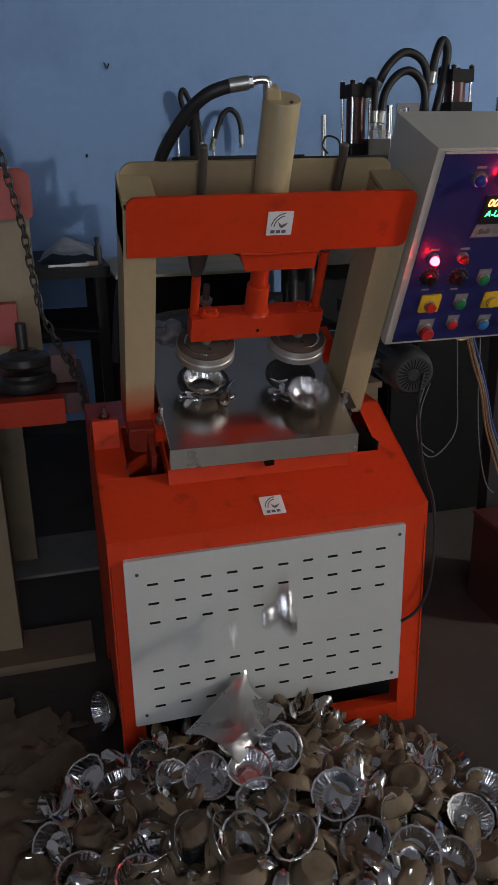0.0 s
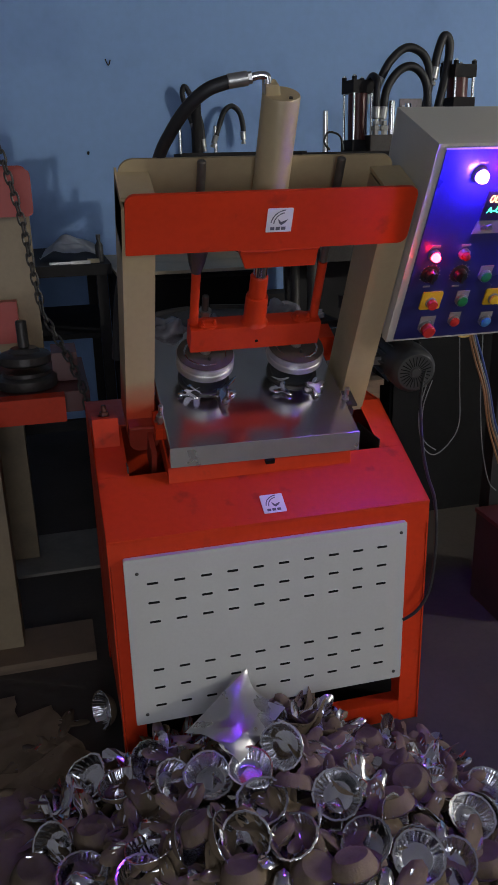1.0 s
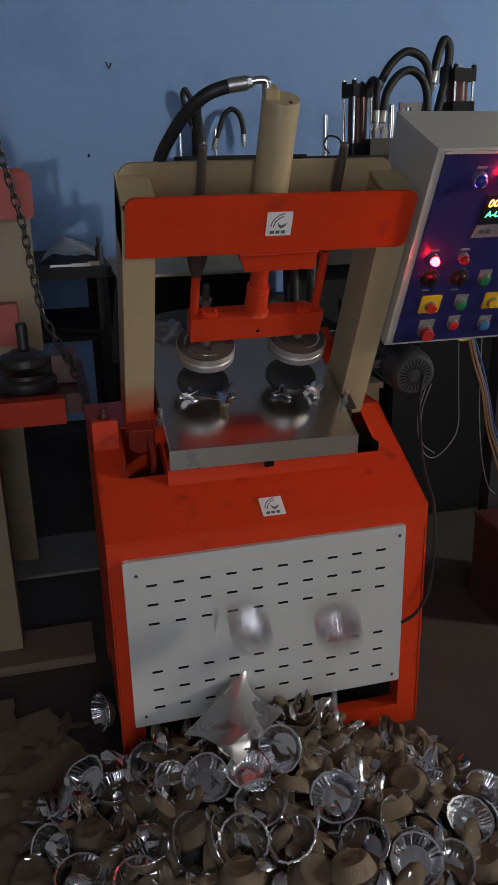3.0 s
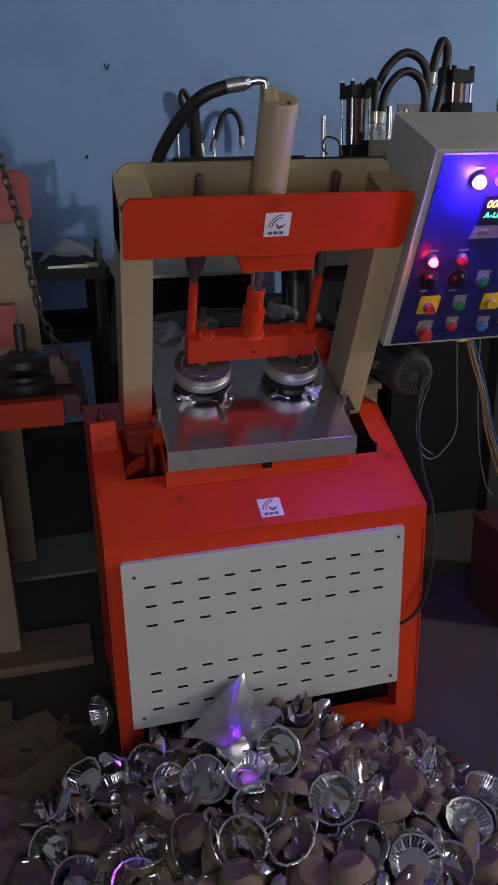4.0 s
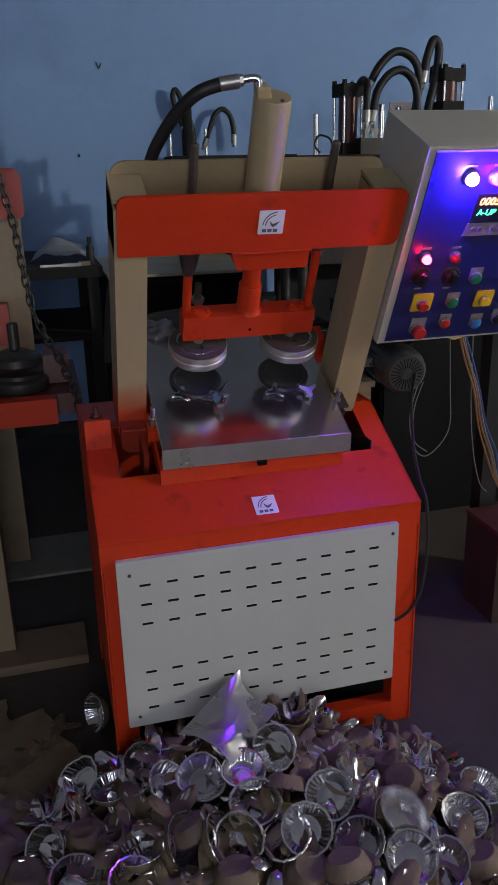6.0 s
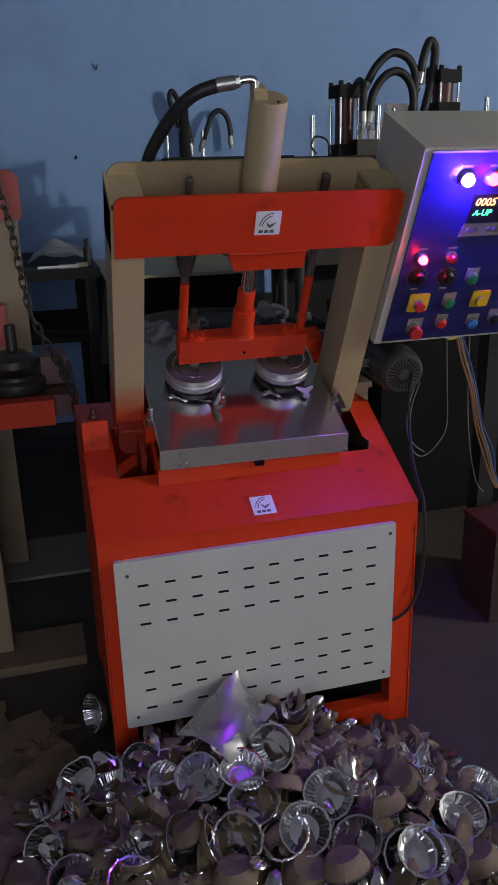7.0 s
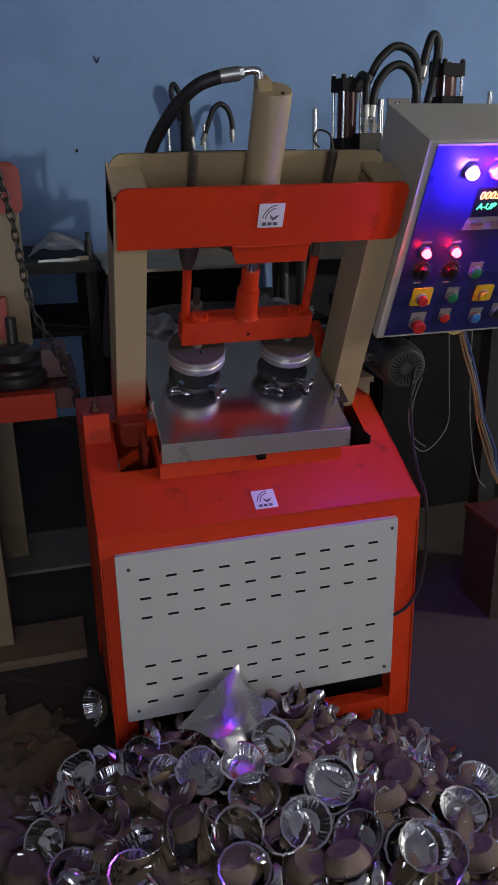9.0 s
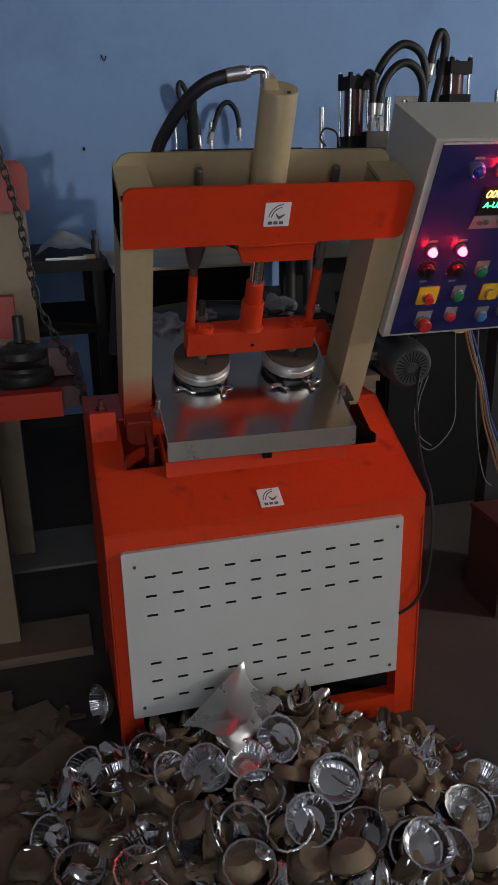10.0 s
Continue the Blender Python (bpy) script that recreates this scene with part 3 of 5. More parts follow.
def knob(x, u):
    x, u = x - 0.005, u + 0.004
    k = part("dial_knob", lathe([(0, 0), (0.023, 0), (0.022, 0.002), (0.016, 0.003), (0.0145, 0.014), (0.013, 0.016), (0, 0.016)], 24, m=on_panel(x, u)), KNOB, control, "black dial knob with a scale", smooth=True)
    part("grip", boxed(x - 0.003, x + 0.003, FV - 0.022, FV - 0.0155, u - 0.013, u + 0.013), KNOB, k, bevel=0.001)
    for i in range(11):
        a = radians(-30 + 24 * i)
        part("tick", boxed(-0.0006, 0.0006, -0.0008, 0, 0.023, 0.0265), GREYPLATE, k, m=pose(x, FV, u, 0, math.degrees(a) - 90))
    part("name_plate", boxed(x - 0.009, x + 0.009, FV - 0.001, FV, u - 0.035, u - 0.031), GREYPLATE, k)


blue_lens = lamp("blue", 0.462, 0.586, 0.0135, LIT_BLUE, LENS_BLUE, "blue indicator lamp that flashes")
red_lens = lamp("red", 0.522, 0.586, 0.0135, LIT_RED2, LENS_RED, "large red indicator lamp")
yellow_lens = lamp("yellow", 0.598, 0.556, 0.0135, LIT_YELLOW, LENS_YELLOW, "yellow indicator lamp that flashes")
heat_lens = lamp("heat", 0.411, 0.397, 0.0105, LIT_RED, LENS_RED, "glowing red indicator lamp")
heat_lens_b = lamp("heat", 0.485, 0.396, 0.0105, LIT_RED, LENS_RED, "red indicator lamp, later lit")
knob(0.416, 0.345)
knob(0.491, 0.342)
button(0.558, 0.334, 0.0135, BTN_GREEN, "green push button")
button(0.438, 0.268, 0.0125, BTN_RED, "red rotary switch on a yellow plate", 0.02, 0.026)
button(0.518, 0.268, 0.0135, BTN_GREEN, "green push button")
button(0.602, 0.268, 0.0125, BTN_YELLOW, "yellow switch on a yellow plate", 0.014, 0.024)
button(0.446, 0.194, 0.0165, BTN_RED, "red mushroom push button", 0.026)
button(0.516, 0.208, 0.0125, BTN_RED, "red push button")
button(0.602, 0.201, 0.0135, BTN_BLUE, "blue push button")
button(0.66, 0.21, 0.014, KNOB, "black push button")
button(0.648, 0.335, 0.009, WHITE, "small white push button")
# counter with its lit digits
counter = part("counter", boxed(0.49, 0.62, FV - 0.004, FV, 0.486, 0.552), KNOB, control, "black digital counter with lit digits", bevel=0.002)


def digits(text, x, u, size, mat):
    cu = bpy.data.curves.new("digits", "FONT")
    cu.body, cu.size, cu.extrude, cu.shear = text, size, 0.0003, 0.15
    tmp = bpy.data.objects.new("digits", cu)
    me = bpy.data.meshes.new_from_object(tmp)
    bpy.data.objects.remove(tmp)
    me.materials.append(mat)
    ob = new("digits", me)
    ob.parent = counter
    ob.matrix_basis = pose(x, FV - 0.0046, u, 90)


digits("0005", 0.497, 0.526, 0.025, SEG_RED)
digits("A-UP", 0.499, 0.502, 0.020, SEG_GREEN)
strip = part("label_strip", prism([(0.482, 0.45), (0.64, 0.45), (0.64, 0.481), (0.488, 0.481)], "y", FV - 0.002, FV), GREYPLATE, control, "grey label strip with small keys")
for i, x in enumerate((0.505, 0.521, 0.553, 0.57, 0.6)):
    part("key", lathe([(0.0038, 0), (0.0062, 0), (0.0062, 0.0025), (0.004, 0.003), (0, 0.003)], 14, m=pose(x, FV - 0.002, 0.466, 90)), ZINC, strip)

# stand under the box
STANDP = material("black_stand_paint", (0.015, 0.014, 0.015), 0.8, vary=0.2, bump=0.1)
stand = thing("control_box_stand", "dark steel column that carries the control box", "stand")
part("column", boxed(0.96, 1.02, 0.62, 0.68, 0.0, 0.99), STANDP, stand, bevel=0.004)
part("arm", boxed(0.42, 1.02, 0.36, 0.68, 0.992, 1.03), STANDP, stand)

# motor beside the press
MOTOR = material("grey_motor_enamel", (0.055, 0.055, 0.055), 0.42, 0.2, vary=0.15, scale=12, bump=0.15)
motor = thing("electric_motor", "dark grey electric motor with a vented fan cover", "motor", m=pose(0.53, 0.43, 0.866, 98, 0, -2))
part("fan_cover", lathe([(0.0, 0.075), (0.052, 0.075), (0.062, 0.066), (0.066, 0.05), (0.066, 0.0), (0.062, 0.0), (0.062, -0.16), (0, -0.16)], 40), MOTOR, motor, smooth=True)
# thin black bars, with the shade of the vents in their colour
for i in range(24):
    part("vent", boxed(0.018, 0.046, -0.0014, 0.0014, 0.0748, 0.0757), BLACK, motor, m=pose(0, 0, 0, 0, 0, 15 * i))
part("hub", lathe([(0.014, 0.075), (0.013, 0.078), (0, 0.078)], 20), MOTOR, motor)
for i in range(14):
    part("fin", boxed(0.061, 0.072, -0.0015, 0.0015, -0.15, -0.005), MOTOR, motor, m=pose(0, 0, 0, 0, 0, 25.7 * i))
part("motor_bracket", boxed(-0.13, 0.0, -0.012, 0.012, -0.05, -0.03), ZINC, motor, "zinc-plated mounting bar", bevel=0.002)
part("junction_box", boxed(-0.03, 0.03, 0.06, 0.1, -0.12, -0.05), MOTOR, motor, bevel=0.004)

# cables
CABLE = {}
for nm, col in (("black", (0.012, 0.012, 0.012)), ("brown", (0.28, 0.14, 0.06)), ("blue", (0.05, 0.09, 0.3)), ("grey", (0.2, 0.2, 0.2)), ("yellow", (0.5, 0.33, 0.08))):
    CABLE[nm] = material(nm + "_cable", col, 0.45, vary=0.1, bump=0.0)


def cable(kind, label, pts, r=0.003):
    tagged(part("cable", tube(pts, r, 8, 8), CABLE[kind], smooth=True), label, "cable")


cable("black", "black mains cable hanging beside the press cabinet", [(0.56, 0.36, 0.86), (0.518, 0.3, 0.8), (0.479, 0.2, 0.703), (0.446, 0.1, 0.657), (0.428, 0.02, 0.62), (0.427, 0.0, 0.523), (0.412, -0.012, 0.405), (0.378, -0.02, 0.348), (0.338, -0.018, 0.322)], 0.0042)
for i, (kind, dx) in enumerate((("brown", 0.0), ("brown", 0.007), ("grey", 0.014), ("blue", 0.02))):
    j = random.uniform(-0.006, 0.006)
    cable(kind, kind + " control wire hanging in a bundle", [(0.705 + dx, 0.42, 1.0), (0.735 + dx, 0.44, 0.93), (0.765 + dx + j, 0.45, 0.85), (0.80 + dx, 0.45, 0.76), (0.832 + dx * 1.3, 0.46, 0.64), (0.872 + dx * 1.6 + j, 0.47, 0.54), (0.905 + dx, 0.47, 0.46), (0.93 + dx, 0.47, 0.416)], 0.0032)
cable("grey", "thin grey wire hanging in a loop", [(0.615, 0.44, 0.82), (0.592, 0.45, 0.70), (0.61, 0.45, 0.6), (0.65, 0.45, 0.565), (0.70, 0.45, 0.6), (0.727, 0.45, 0.66), (0.72, 0.45, 0.78), (0.70, 0.44, 0.98)], 0.0016)
cable("grey", "thin grey wire hanging in a loop", [(0.63, 0.45, 0.80), (0.605, 0.45, 0.72), (0.612, 0.455, 0.62), (0.66, 0.46, 0.575)], 0.0014)
cable("grey", "thin pale wire hanging down", [(0.79, 0.46, 0.95), (0.80, 0.46, 0.72), (0.82, 0.46, 0.56), (0.85, 0.46, 0.45), (0.88, 0.46, 0.413)], 0.0016)
cable("yellow", "yellowish wire slung below the control box", [(0.60, 0.33, 0.99), (0.69, 0.4, 0.935), (0.76, 0.41, 0.955), (0.85, 0.4, 1.0), (0.93, 0.38, 1.05)], 0.0032)
cable("black", "black wire slung below the control box", [(0.60, 0.34, 0.985), (0.68, 0.4, 0.945), (0.74, 0.42, 0.94), (0.86, 0.4, 0.99)], 0.003)


# ---- behind: benches, other machines, the wall's marks ----
DARKIRON = material("dark_painted_iron", (0.017, 0.016, 0.017), 0.9, 0.0, vary=0.25, scale=6, bump=0.2)
WOOD = material("grimy_timber", (0.2, 0.14, 0.09), 0.7, vary=0.15, scale=3, grain=30, bump=0.4, stretch=(1, 1, 8), dirt=(0.06, 0.045, 0.03), dirt_amount=0.7)
MAROON = material("maroon_paint", (0.1, 0.02, 0.017), 0.4, vary=0.12, scale=6, bump=0.1)
PINKRED = material("faded_red_paint", (0.34, 0.055, 0.045), 0.5, vary=0.1, scale=7, bump=0.1, dirt=(0.3, 0.04, 0.03))
PAPERW = material("white_sheet", (0.6, 0.62, 0.66), 0.7, vary=0.05, scale=8, bump=0.2)
DULLBEIGE = material("grimy_beige_paint", (0.26, 0.2, 0.12), 0.5, vary=0.12, scale=5, bump=0.15, dirt=(0.08, 0.06, 0.04), dirt_amount=0.6)


def bench(label, x0, x1, y0, y1, z, thick, top_mat, leg=0.045):
    t = thing("workbench", label, "workbench")
    part("benchtop", boxed(x0, x1, y0, y1, z - thick, z), top_mat, t, bevel=0.003)
    for x in (x0 + 0.02, x1 - 0.02 - leg):
        for y in (y0 + 0.02, y1 - 0.02 - leg):
            part("leg", boxed(x, x + leg, y, y + leg, 0, z - thick), DARKIRON, t)
    if thick > 0.02:
        part("shelf", boxed(x0 + 0.03, x1 - 0.03, y0 + 0.04, y1 - 0.04, z - 0.32, z - 0.3), DARKIRON, t)
    part("rail", boxed(x0 + 0.02, x1 - 0.02, y0 + 0.025, y0 + 0.05, 0.3, 0.35), DARKIRON, t)
    return t


bench("dark iron workbench against the blue wall", -0.9, -0.165, 1.85, 2.75, 1.035, 0.045, DARKIRON)
bench("workbench with a pale worn edge behind the press", -0.14, 0.56, 1.9, 2.75, 0.985, 0.014, material("pale_bench_edge", (0.5, 0.43, 0.3), 0.6, bump=0.2))
# dark block added under the bench; the shadow there is its colour
filler = thing("steel_cabinet", "dark block added to fill the shade under the workbench", "cabinet")
part("body", boxed(-0.12, 0.545, 1.96, 2.6, 0.0, 0.955), DARKIRON, filler, bevel=0.005)
part("front_sheet", boxed(-0.11, 0.205, 1.945, 1.959, 0.06, 0.94), BLACK, filler, bevel=0.003)
part("front_sheet", boxed(0.215, 0.535, 1.945, 1.959, 0.06, 0.94), BLACK, filler, bevel=0.003)
# dark drum added below for the shade seen through the press frame
drum = tagged(part("shade_drum", lathe([(0, 0), (0.28, 0), (0.285, 0.01), (0.28, 0.02), (0.28, 0.29), (0.286, 0.3), (0.28, 0.31), (0.28, 0.6), (0.286, 0.61), (0.28, 0.62), (0.28, 0.86), (0.285, 0.87), (0.27, 0.87), (0.265, 0.855), (0, 0.855)], 40), DARKIRON, smooth=True), "dark drum added to fill the shade behind the press", "drum")
drum.matrix_basis = pose(0.18, 1.35, 0)

# crumpled white sheet and a small bottle on the iron bench
bm = bmesh.new()
grid = [[None] * 15 for _ in range(25)]
for i in range(25):
    for j in range(15):
        u, v = i / 24, j / 14
        z = 0.02 + 0.075 * math.sin(math.pi * u) ** 0.7 * (0.35 + 0.65 * v) + 0.018 * noise.noise((u * 4, v * 4, 1.3))
        grid[i][j] = bm.verts.new((-0.46 + 0.25 * u + 0.02 * v, 1.98 + 0.2 * v, 1.037 + max(0.004, z)))
for i in range(24):
    for j in range(14):
        bm.faces.new((grid[i][j], grid[i + 1][j], grid[i + 1][j + 1], grid[i][j + 1]))
bmesh.ops.solidify(bm, geom=bm.faces[:], thickness=0.002)
tagged(part("plastic_sheet", bm, PAPERW, smooth=True), "crumpled white plastic sheet on the iron workbench", "sheet")
bot = thing("small_bottle", "small dark bottle on the iron workbench", "bottle", m=pose(-0.205, 1.95, 1.035))
part("bottle_body", lathe([(0, 0), (0.016, 0), (0.017, 0.004), (0.017, 0.07), (0.008, 0.085), (0.008, 0.095), (0, 0.095)], 20), RUBBER, bot, smooth=True)
part("cap", lathe([(0, 0.095), (0.010, 0.095), (0.010, 0.115), (0, 0.115)], 16), KNOB, bot)
for i, (x, y, l) in enumerate(((-0.42, 1.9, 0.12), (-0.33, 1.885, 0.08), (-0.26, 1.905, 0.05))):
    tagged(part("metal_bar", boxed(x, x + l, y, y + 0.018, 1.035, 1.045 + 0.004 * i), (ZINC, BRUSHED, BEIGE)[i], bevel=0.001), "short steel offcut lying on the iron workbench", "bar", "offcuts on the bench")


def tie_rod_cylinder(label, x, y, z0, z1, w):
    """A hydraulic cylinder between two square caps with four tie rods."""
    t = thing("hydraulic_cylinder", label, "cylinder", "tie rod cylinders", pose(x, y, z0, 0, 0, 8))
    h = z1 - z0
    part("barrel", rod(bmesh.new(), (0, 0, 0.03), (0, 0, h - 0.03), w * 0.4, 24), MAROON, t, "maroon-painted barrel", smooth=True)
    part("end_cap", boxed(-w / 2, w / 2, -w / 2, w / 2, h - 0.045, h), DARKIRON, t, bevel=0.004)
    part("base_cap", boxed(-w / 2, w / 2, -w / 2, w / 2, 0, 0.045), DARKIRON, t, bevel=0.004)
    for sx in (-1, 1):
        for sy in (-1, 1):
            q = w * 0.42
            r = part("tie_rod", rod(bmesh.new(), (sx * q, sy * q, 0.0), (sx * q, sy * q, h + 0.018), 0.0055, 10), CHROME, t, smooth=True)
            part("nut", lathe([(0, h), (0.0105, h), (0.0105, h + 0.013), (0, h + 0.013)], 6, m=pose(sx * q, sy * q, 0)), DARKIRON, r)
    return t


def column(x, y, z0, z1, r, mat, label):
    tagged(part("guide_column", rod(bmesh.new(), (x, y, z0), (x, y, z1), r, 16, chamfer=0.002), mat, smooth=True), label, "column", "guide columns")


def press_table(label, x0, x1, y0, y1, z, base_x):
    t = thing("press_machine", label, "press")
    part("top_platen", boxed(x0, x1, y0, y1, z - 0.035, z), DARKIRON, t, bevel=0.004)
    part("bed", boxed(x0 + 0.02, x1 - 0.02, y0 + 0.03, y1 - 0.03, 0.62, 0.74), DARKIRON, t, bevel=0.006)
    part("cabinet", boxed(x0 + 0.05, x1 - 0.05, y0 + 0.06, y1 - 0.06, 0.1, 0.62), DARKIRON, t, bevel=0.006)
    part("plinth", boxed(x0 + 0.02, x1 - 0.02, y0 + 0.04, y1 - 0.04, 0.0, 0.1), DARKIRON, t)
    for x in (x0 + 0.06, x1 - 0.06):
        for y in (y0 + 0.06, y1 - 0.06):
            part("pillar", rod(bmesh.new(), (x, y, 0.74), (x, y, z - 0.035), 0.02, 16), IRON, t, smooth=True)
    # dark sheet added behind the plates; shade in the gap is its colour
    part("shade_sheet", boxed(x0 + 0.03, x1 - 0.2, y1 - 0.02, y1 - 0.01, 0.74, z - 0.036), DARKIRON, t)
    part("pressing_plate", boxed(x0 + 0.1, x1 - 0.1, y0 + 0.08, y1 - 0.08, 1.05, 1.12), IRON, t, bevel=0.005)
    return t


rear = press_table("dark two-cylinder hydraulic press near the blue wall", 0.5, 1.24, 1.28, 1.62, 1.452, 0.7)
part("raised_head", boxed(1.05, 1.415, 1.435, 1.505, 1.548, 1.60), DARKIRON, rear, bevel=0.004)
part("head_post", prism(rounded(1.416, 1.45, 0.0, 1.605, 0.015, 5, (1, 1, 0, 0)), "y", 1.46, 1.485), DARKIRON, rear)
part("gusset", prism([(1.05, 1.4525), (1.05, 1.5475), (1.39, 1.5475), (1.2, 1.4525)], "y", 1.465, 1.475), DARKIRON, rear)
tie_rod_cylinder("maroon tie-rod hydraulic cylinder on the press top", 0.792, 1.48, 1.452, 1.708, 0.092)
tie_rod_cylinder("maroon tie-rod hydraulic cylinder on the press top", 1.205, 1.47, 1.60, 1.762, 0.1)
column(0.65, 1.45, 1.452, 1.602, 0.0105, CHROME, "bright steel guide column beside the cylinders")
column(0.92, 1.45, 1.452, 1.636, 0.0135, CHROME, "bright steel guide column beside the cylinders")
column(0.998, 1.47, 1.452, 1.628, 0.012, CHROME, "bright steel guide column beside the cylinders")
column(1.392, 1.45, 1.60, 1.665, 0.011, CHROME, "bright steel guide column beside the cylinders")


def hose(label, pts, r=0.0155):
    t = thing("hydraulic_hose", label, "hose", "hoses of the rear presses")
    part("rubber_hose", tube(pts, r, 12, 10), RUBBER, t, smooth=True)
    for i, j in ((0, 1), (-1, -2)):
        a, b = Vector(pts[i]), Vector(pts[j])
        d = (a - b).normalized()
        bm = bmesh.new()
        rod(bm, a - d * 0.012, a + d * 0.032, r * 1.12, 16, chamfer=0.002)
        rod(bm, a + d * 0.032, a + d * 0.05, r * 0.6, 8)
        rod(bm, a + d * 0.04, a + d * 0.052, r * 0.95, 6)
        part("crimp_fitting", bm, ZINC, t, "zinc-plated crimp fitting", smooth=True)
    return t


Y = 1.45
hose("looped black hydraulic hose between the rear cylinders", [(0.867, Y, 1.705), (0.91, Y, 1.775), (0.975, Y, 1.82), (1.045, Y, 1.795), (1.075, Y, 1.72), (1.06, Y, 1.6), (1.055, Y, 1.50)])
hose("looped black hydraulic hose between the rear cylinders", [(0.872, Y - 0.03, 1.60), (0.885, Y - 0.03, 1.675), (0.93, Y - 0.03, 1.735), (0.985, Y - 0.03, 1.752), (1.035, Y - 0.03, 1.715), (1.055, Y - 0.03, 1.64), (1.05, Y - 0.03, 1.5)])
hose("short black hydraulic hose at the rear cylinder", [(0.836, Y - 0.05, 1.60), (0.836, Y - 0.05, 1.66), (0.838, Y - 0.045, 1.70), (0.838, Y, 1.722), (0.84, Y + 0.05, 1.70), (0.84, Y + 0.06, 1.66)], 0.013)
hose("looped black hydraulic hose at the rear cylinder", [(1.092, Y, 1.742), (1.105, Y, 1.81), (1.128, Y, 1.862), (1.152, Y, 1.83), (1.14, Y, 1.72), (1.1, Y, 1.55)], 0.0165)
cable("black", "thin black wire on the press top", [(0.705, 1.4, 1.46), (0.69, 1.4, 1.51), (0.645, 1.4, 1.523), (0.628, 1.4, 1.49), (0.65, 1.4, 1.462)], 0.004)
valve = thing("valve_block", "steel valve block with fittings on the press top", "valve", m=pose(0.856, 1.42, 1.452))
part("valve_body", boxed(-0.045, 0.045, -0.03, 0.03, 0, 0.06), IRON, valve, bevel=0.003)
for x in (-0.02, 0.016):
    part("nipple", lathe([(0.012, 0.06), (0.012, 0.075), (0.017, 0.075), (0.017, 0.092), (0.010, 0.094), (0.010, 0.11), (0, 0.11)], 6, m=pose(x, -0.015, 0)), ZINC, valve)

# hoses and columns of the machine at the wall
press_table("dark hydraulic press standing at the blue wall", 0.29, 0.96, 2.6, 2.84, 1.485, 0.3)
Z = 2.79
hose("small looped black hose on the rear machine", [(0.444, Z, 1.546), (0.433, Z, 1.648), (0.384, Z, 1.772), (0.357, Z, 1.812), (0.343, Z, 1.778), (0.359, Z, 1.716), (0.393, Z, 1.626)], 0.0138)
hose("small looped black hose on the rear machine", [(0.512, Z, 1.563), (0.54, Z, 1.637), (0.565, Z, 1.693), (0.606, Z, 1.718), (0.646, Z, 1.687), (0.664, Z, 1.626), (0.665, Z, 1.581)], 0.0138)
column(0.512, 2.79, 1.485, 1.622, 0.0099, CHROME, "bright steel guide column on the rear machine")
column(0.32, 2.79, 1.485, 1.626, 0.0088, CHROME, "bright steel guide column on the rear machine")
column(0.411, 2.79, 1.485, 1.727, 0.0287, DARKIRON, "dark cylinder column on the rear machine")

# wall marks and a taped sheet
tagged(part("nail", tube([(-0.035, WALL_Y - 0.008, 1.945), (-0.022, WALL_Y - 0.012, 1.915), (-0.01, WALL_Y - 0.006, 1.94)], 0.003, 6, 4), DARKIRON), "bent dark nail in the blue wall", "nail")
tagged(part("nail", rod(bmesh.new(), (-0.16, WALL_Y - 0.01, 1.495), (-0.158, WALL_Y, 1.505), 0.006, 8), DARKIRON), "small dark nail in the blue wall", "nail")
poster = tagged(part("poster", boxed(1.595, 1.73, WALL_Y - 0.006, WALL_Y - 0.001, 1.48, 1.755), material("faded_print", (0.3, 0.26, 0.28), 0.6, scale=14, vary=0.3, dirt=(0.12, 0.16, 0.12), dirt_amount=0.9)), "faded colour print taped to the wall", "poster")
part("print_block", boxed(1.61, 1.66, WALL_Y - 0.0085, WALL_Y - 0.0065, 1.56, 1.72), PAPERW, poster)
part("print_block", boxed(1.605, 1.70, WALL_Y - 0.0085, WALL_Y - 0.0065, 1.49, 1.54), BTN_GREEN, poster)

# ---- the neighbouring press ----
near = thing("forming_press", "older forming press with a beige post and faded red beam", "press")
part("post", boxed(-0.62, -0.473, 1.22, 1.33, 0.68, 1.30), DULLBEIGE, near, bevel=0.006)
part("post", boxed(-1.25, -1.11, 1.22, 1.33, 0.68, 1.30), DULLBEIGE, near, bevel=0.006)
part("cross_beam", prism(rounded(-1.3, -0.456, 1.272, 1.418, 0.02, 4), "y", 1.15, 1.21), PINKRED, near, "faded red cross beam", bevel=0.004)
part("cross_beam", prism(rounded(-1.28, -0.470, 1.30, 1.43, 0.02, 4), "y", 1.30, 1.34), PINKRED, near)
part("table", boxed(-1.3, -0.345, 0.82, 1.3, 0.70, 0.765), MAROON, near, bevel=0.005)
part("table_edge", boxed(-1.2, -0.422, 0.755, 0.815, 0.69, 0.768), RED, near, "red-painted front edge", bevel=0.005)
part("leg", boxed(-0.735, -0.622, 0.60, 0.69, 0.03, 0.725), DULLBEIGE, near, "grimy beige leg", bevel=0.004)
part("leg", boxed(-0.668, -0.575, 1.235, 1.315, 0.0, 0.68), DULLBEIGE, near, "grimy beige rear leg", bevel=0.004)
part("leg", boxed(-1.25, -1.13, 0.60, 0.69, 0.03, 0.69), DULLBEIGE, near, bevel=0.004)
part("floor_board", boxed(-1.2, -0.31, 1.10, 1.43, 0.0, 0.012), material("pale_grey_board", (0.2, 0.185, 0.16), 0.7, vary=0.15, scale=9, bump=0.2), near, "pale grey board on the floor")
part("foot_beam", boxed(-1.3, -0.41, 0.51, 0.70, 0.0, 0.03), WOOD, near, "timber board under the feet", bevel=0.003)
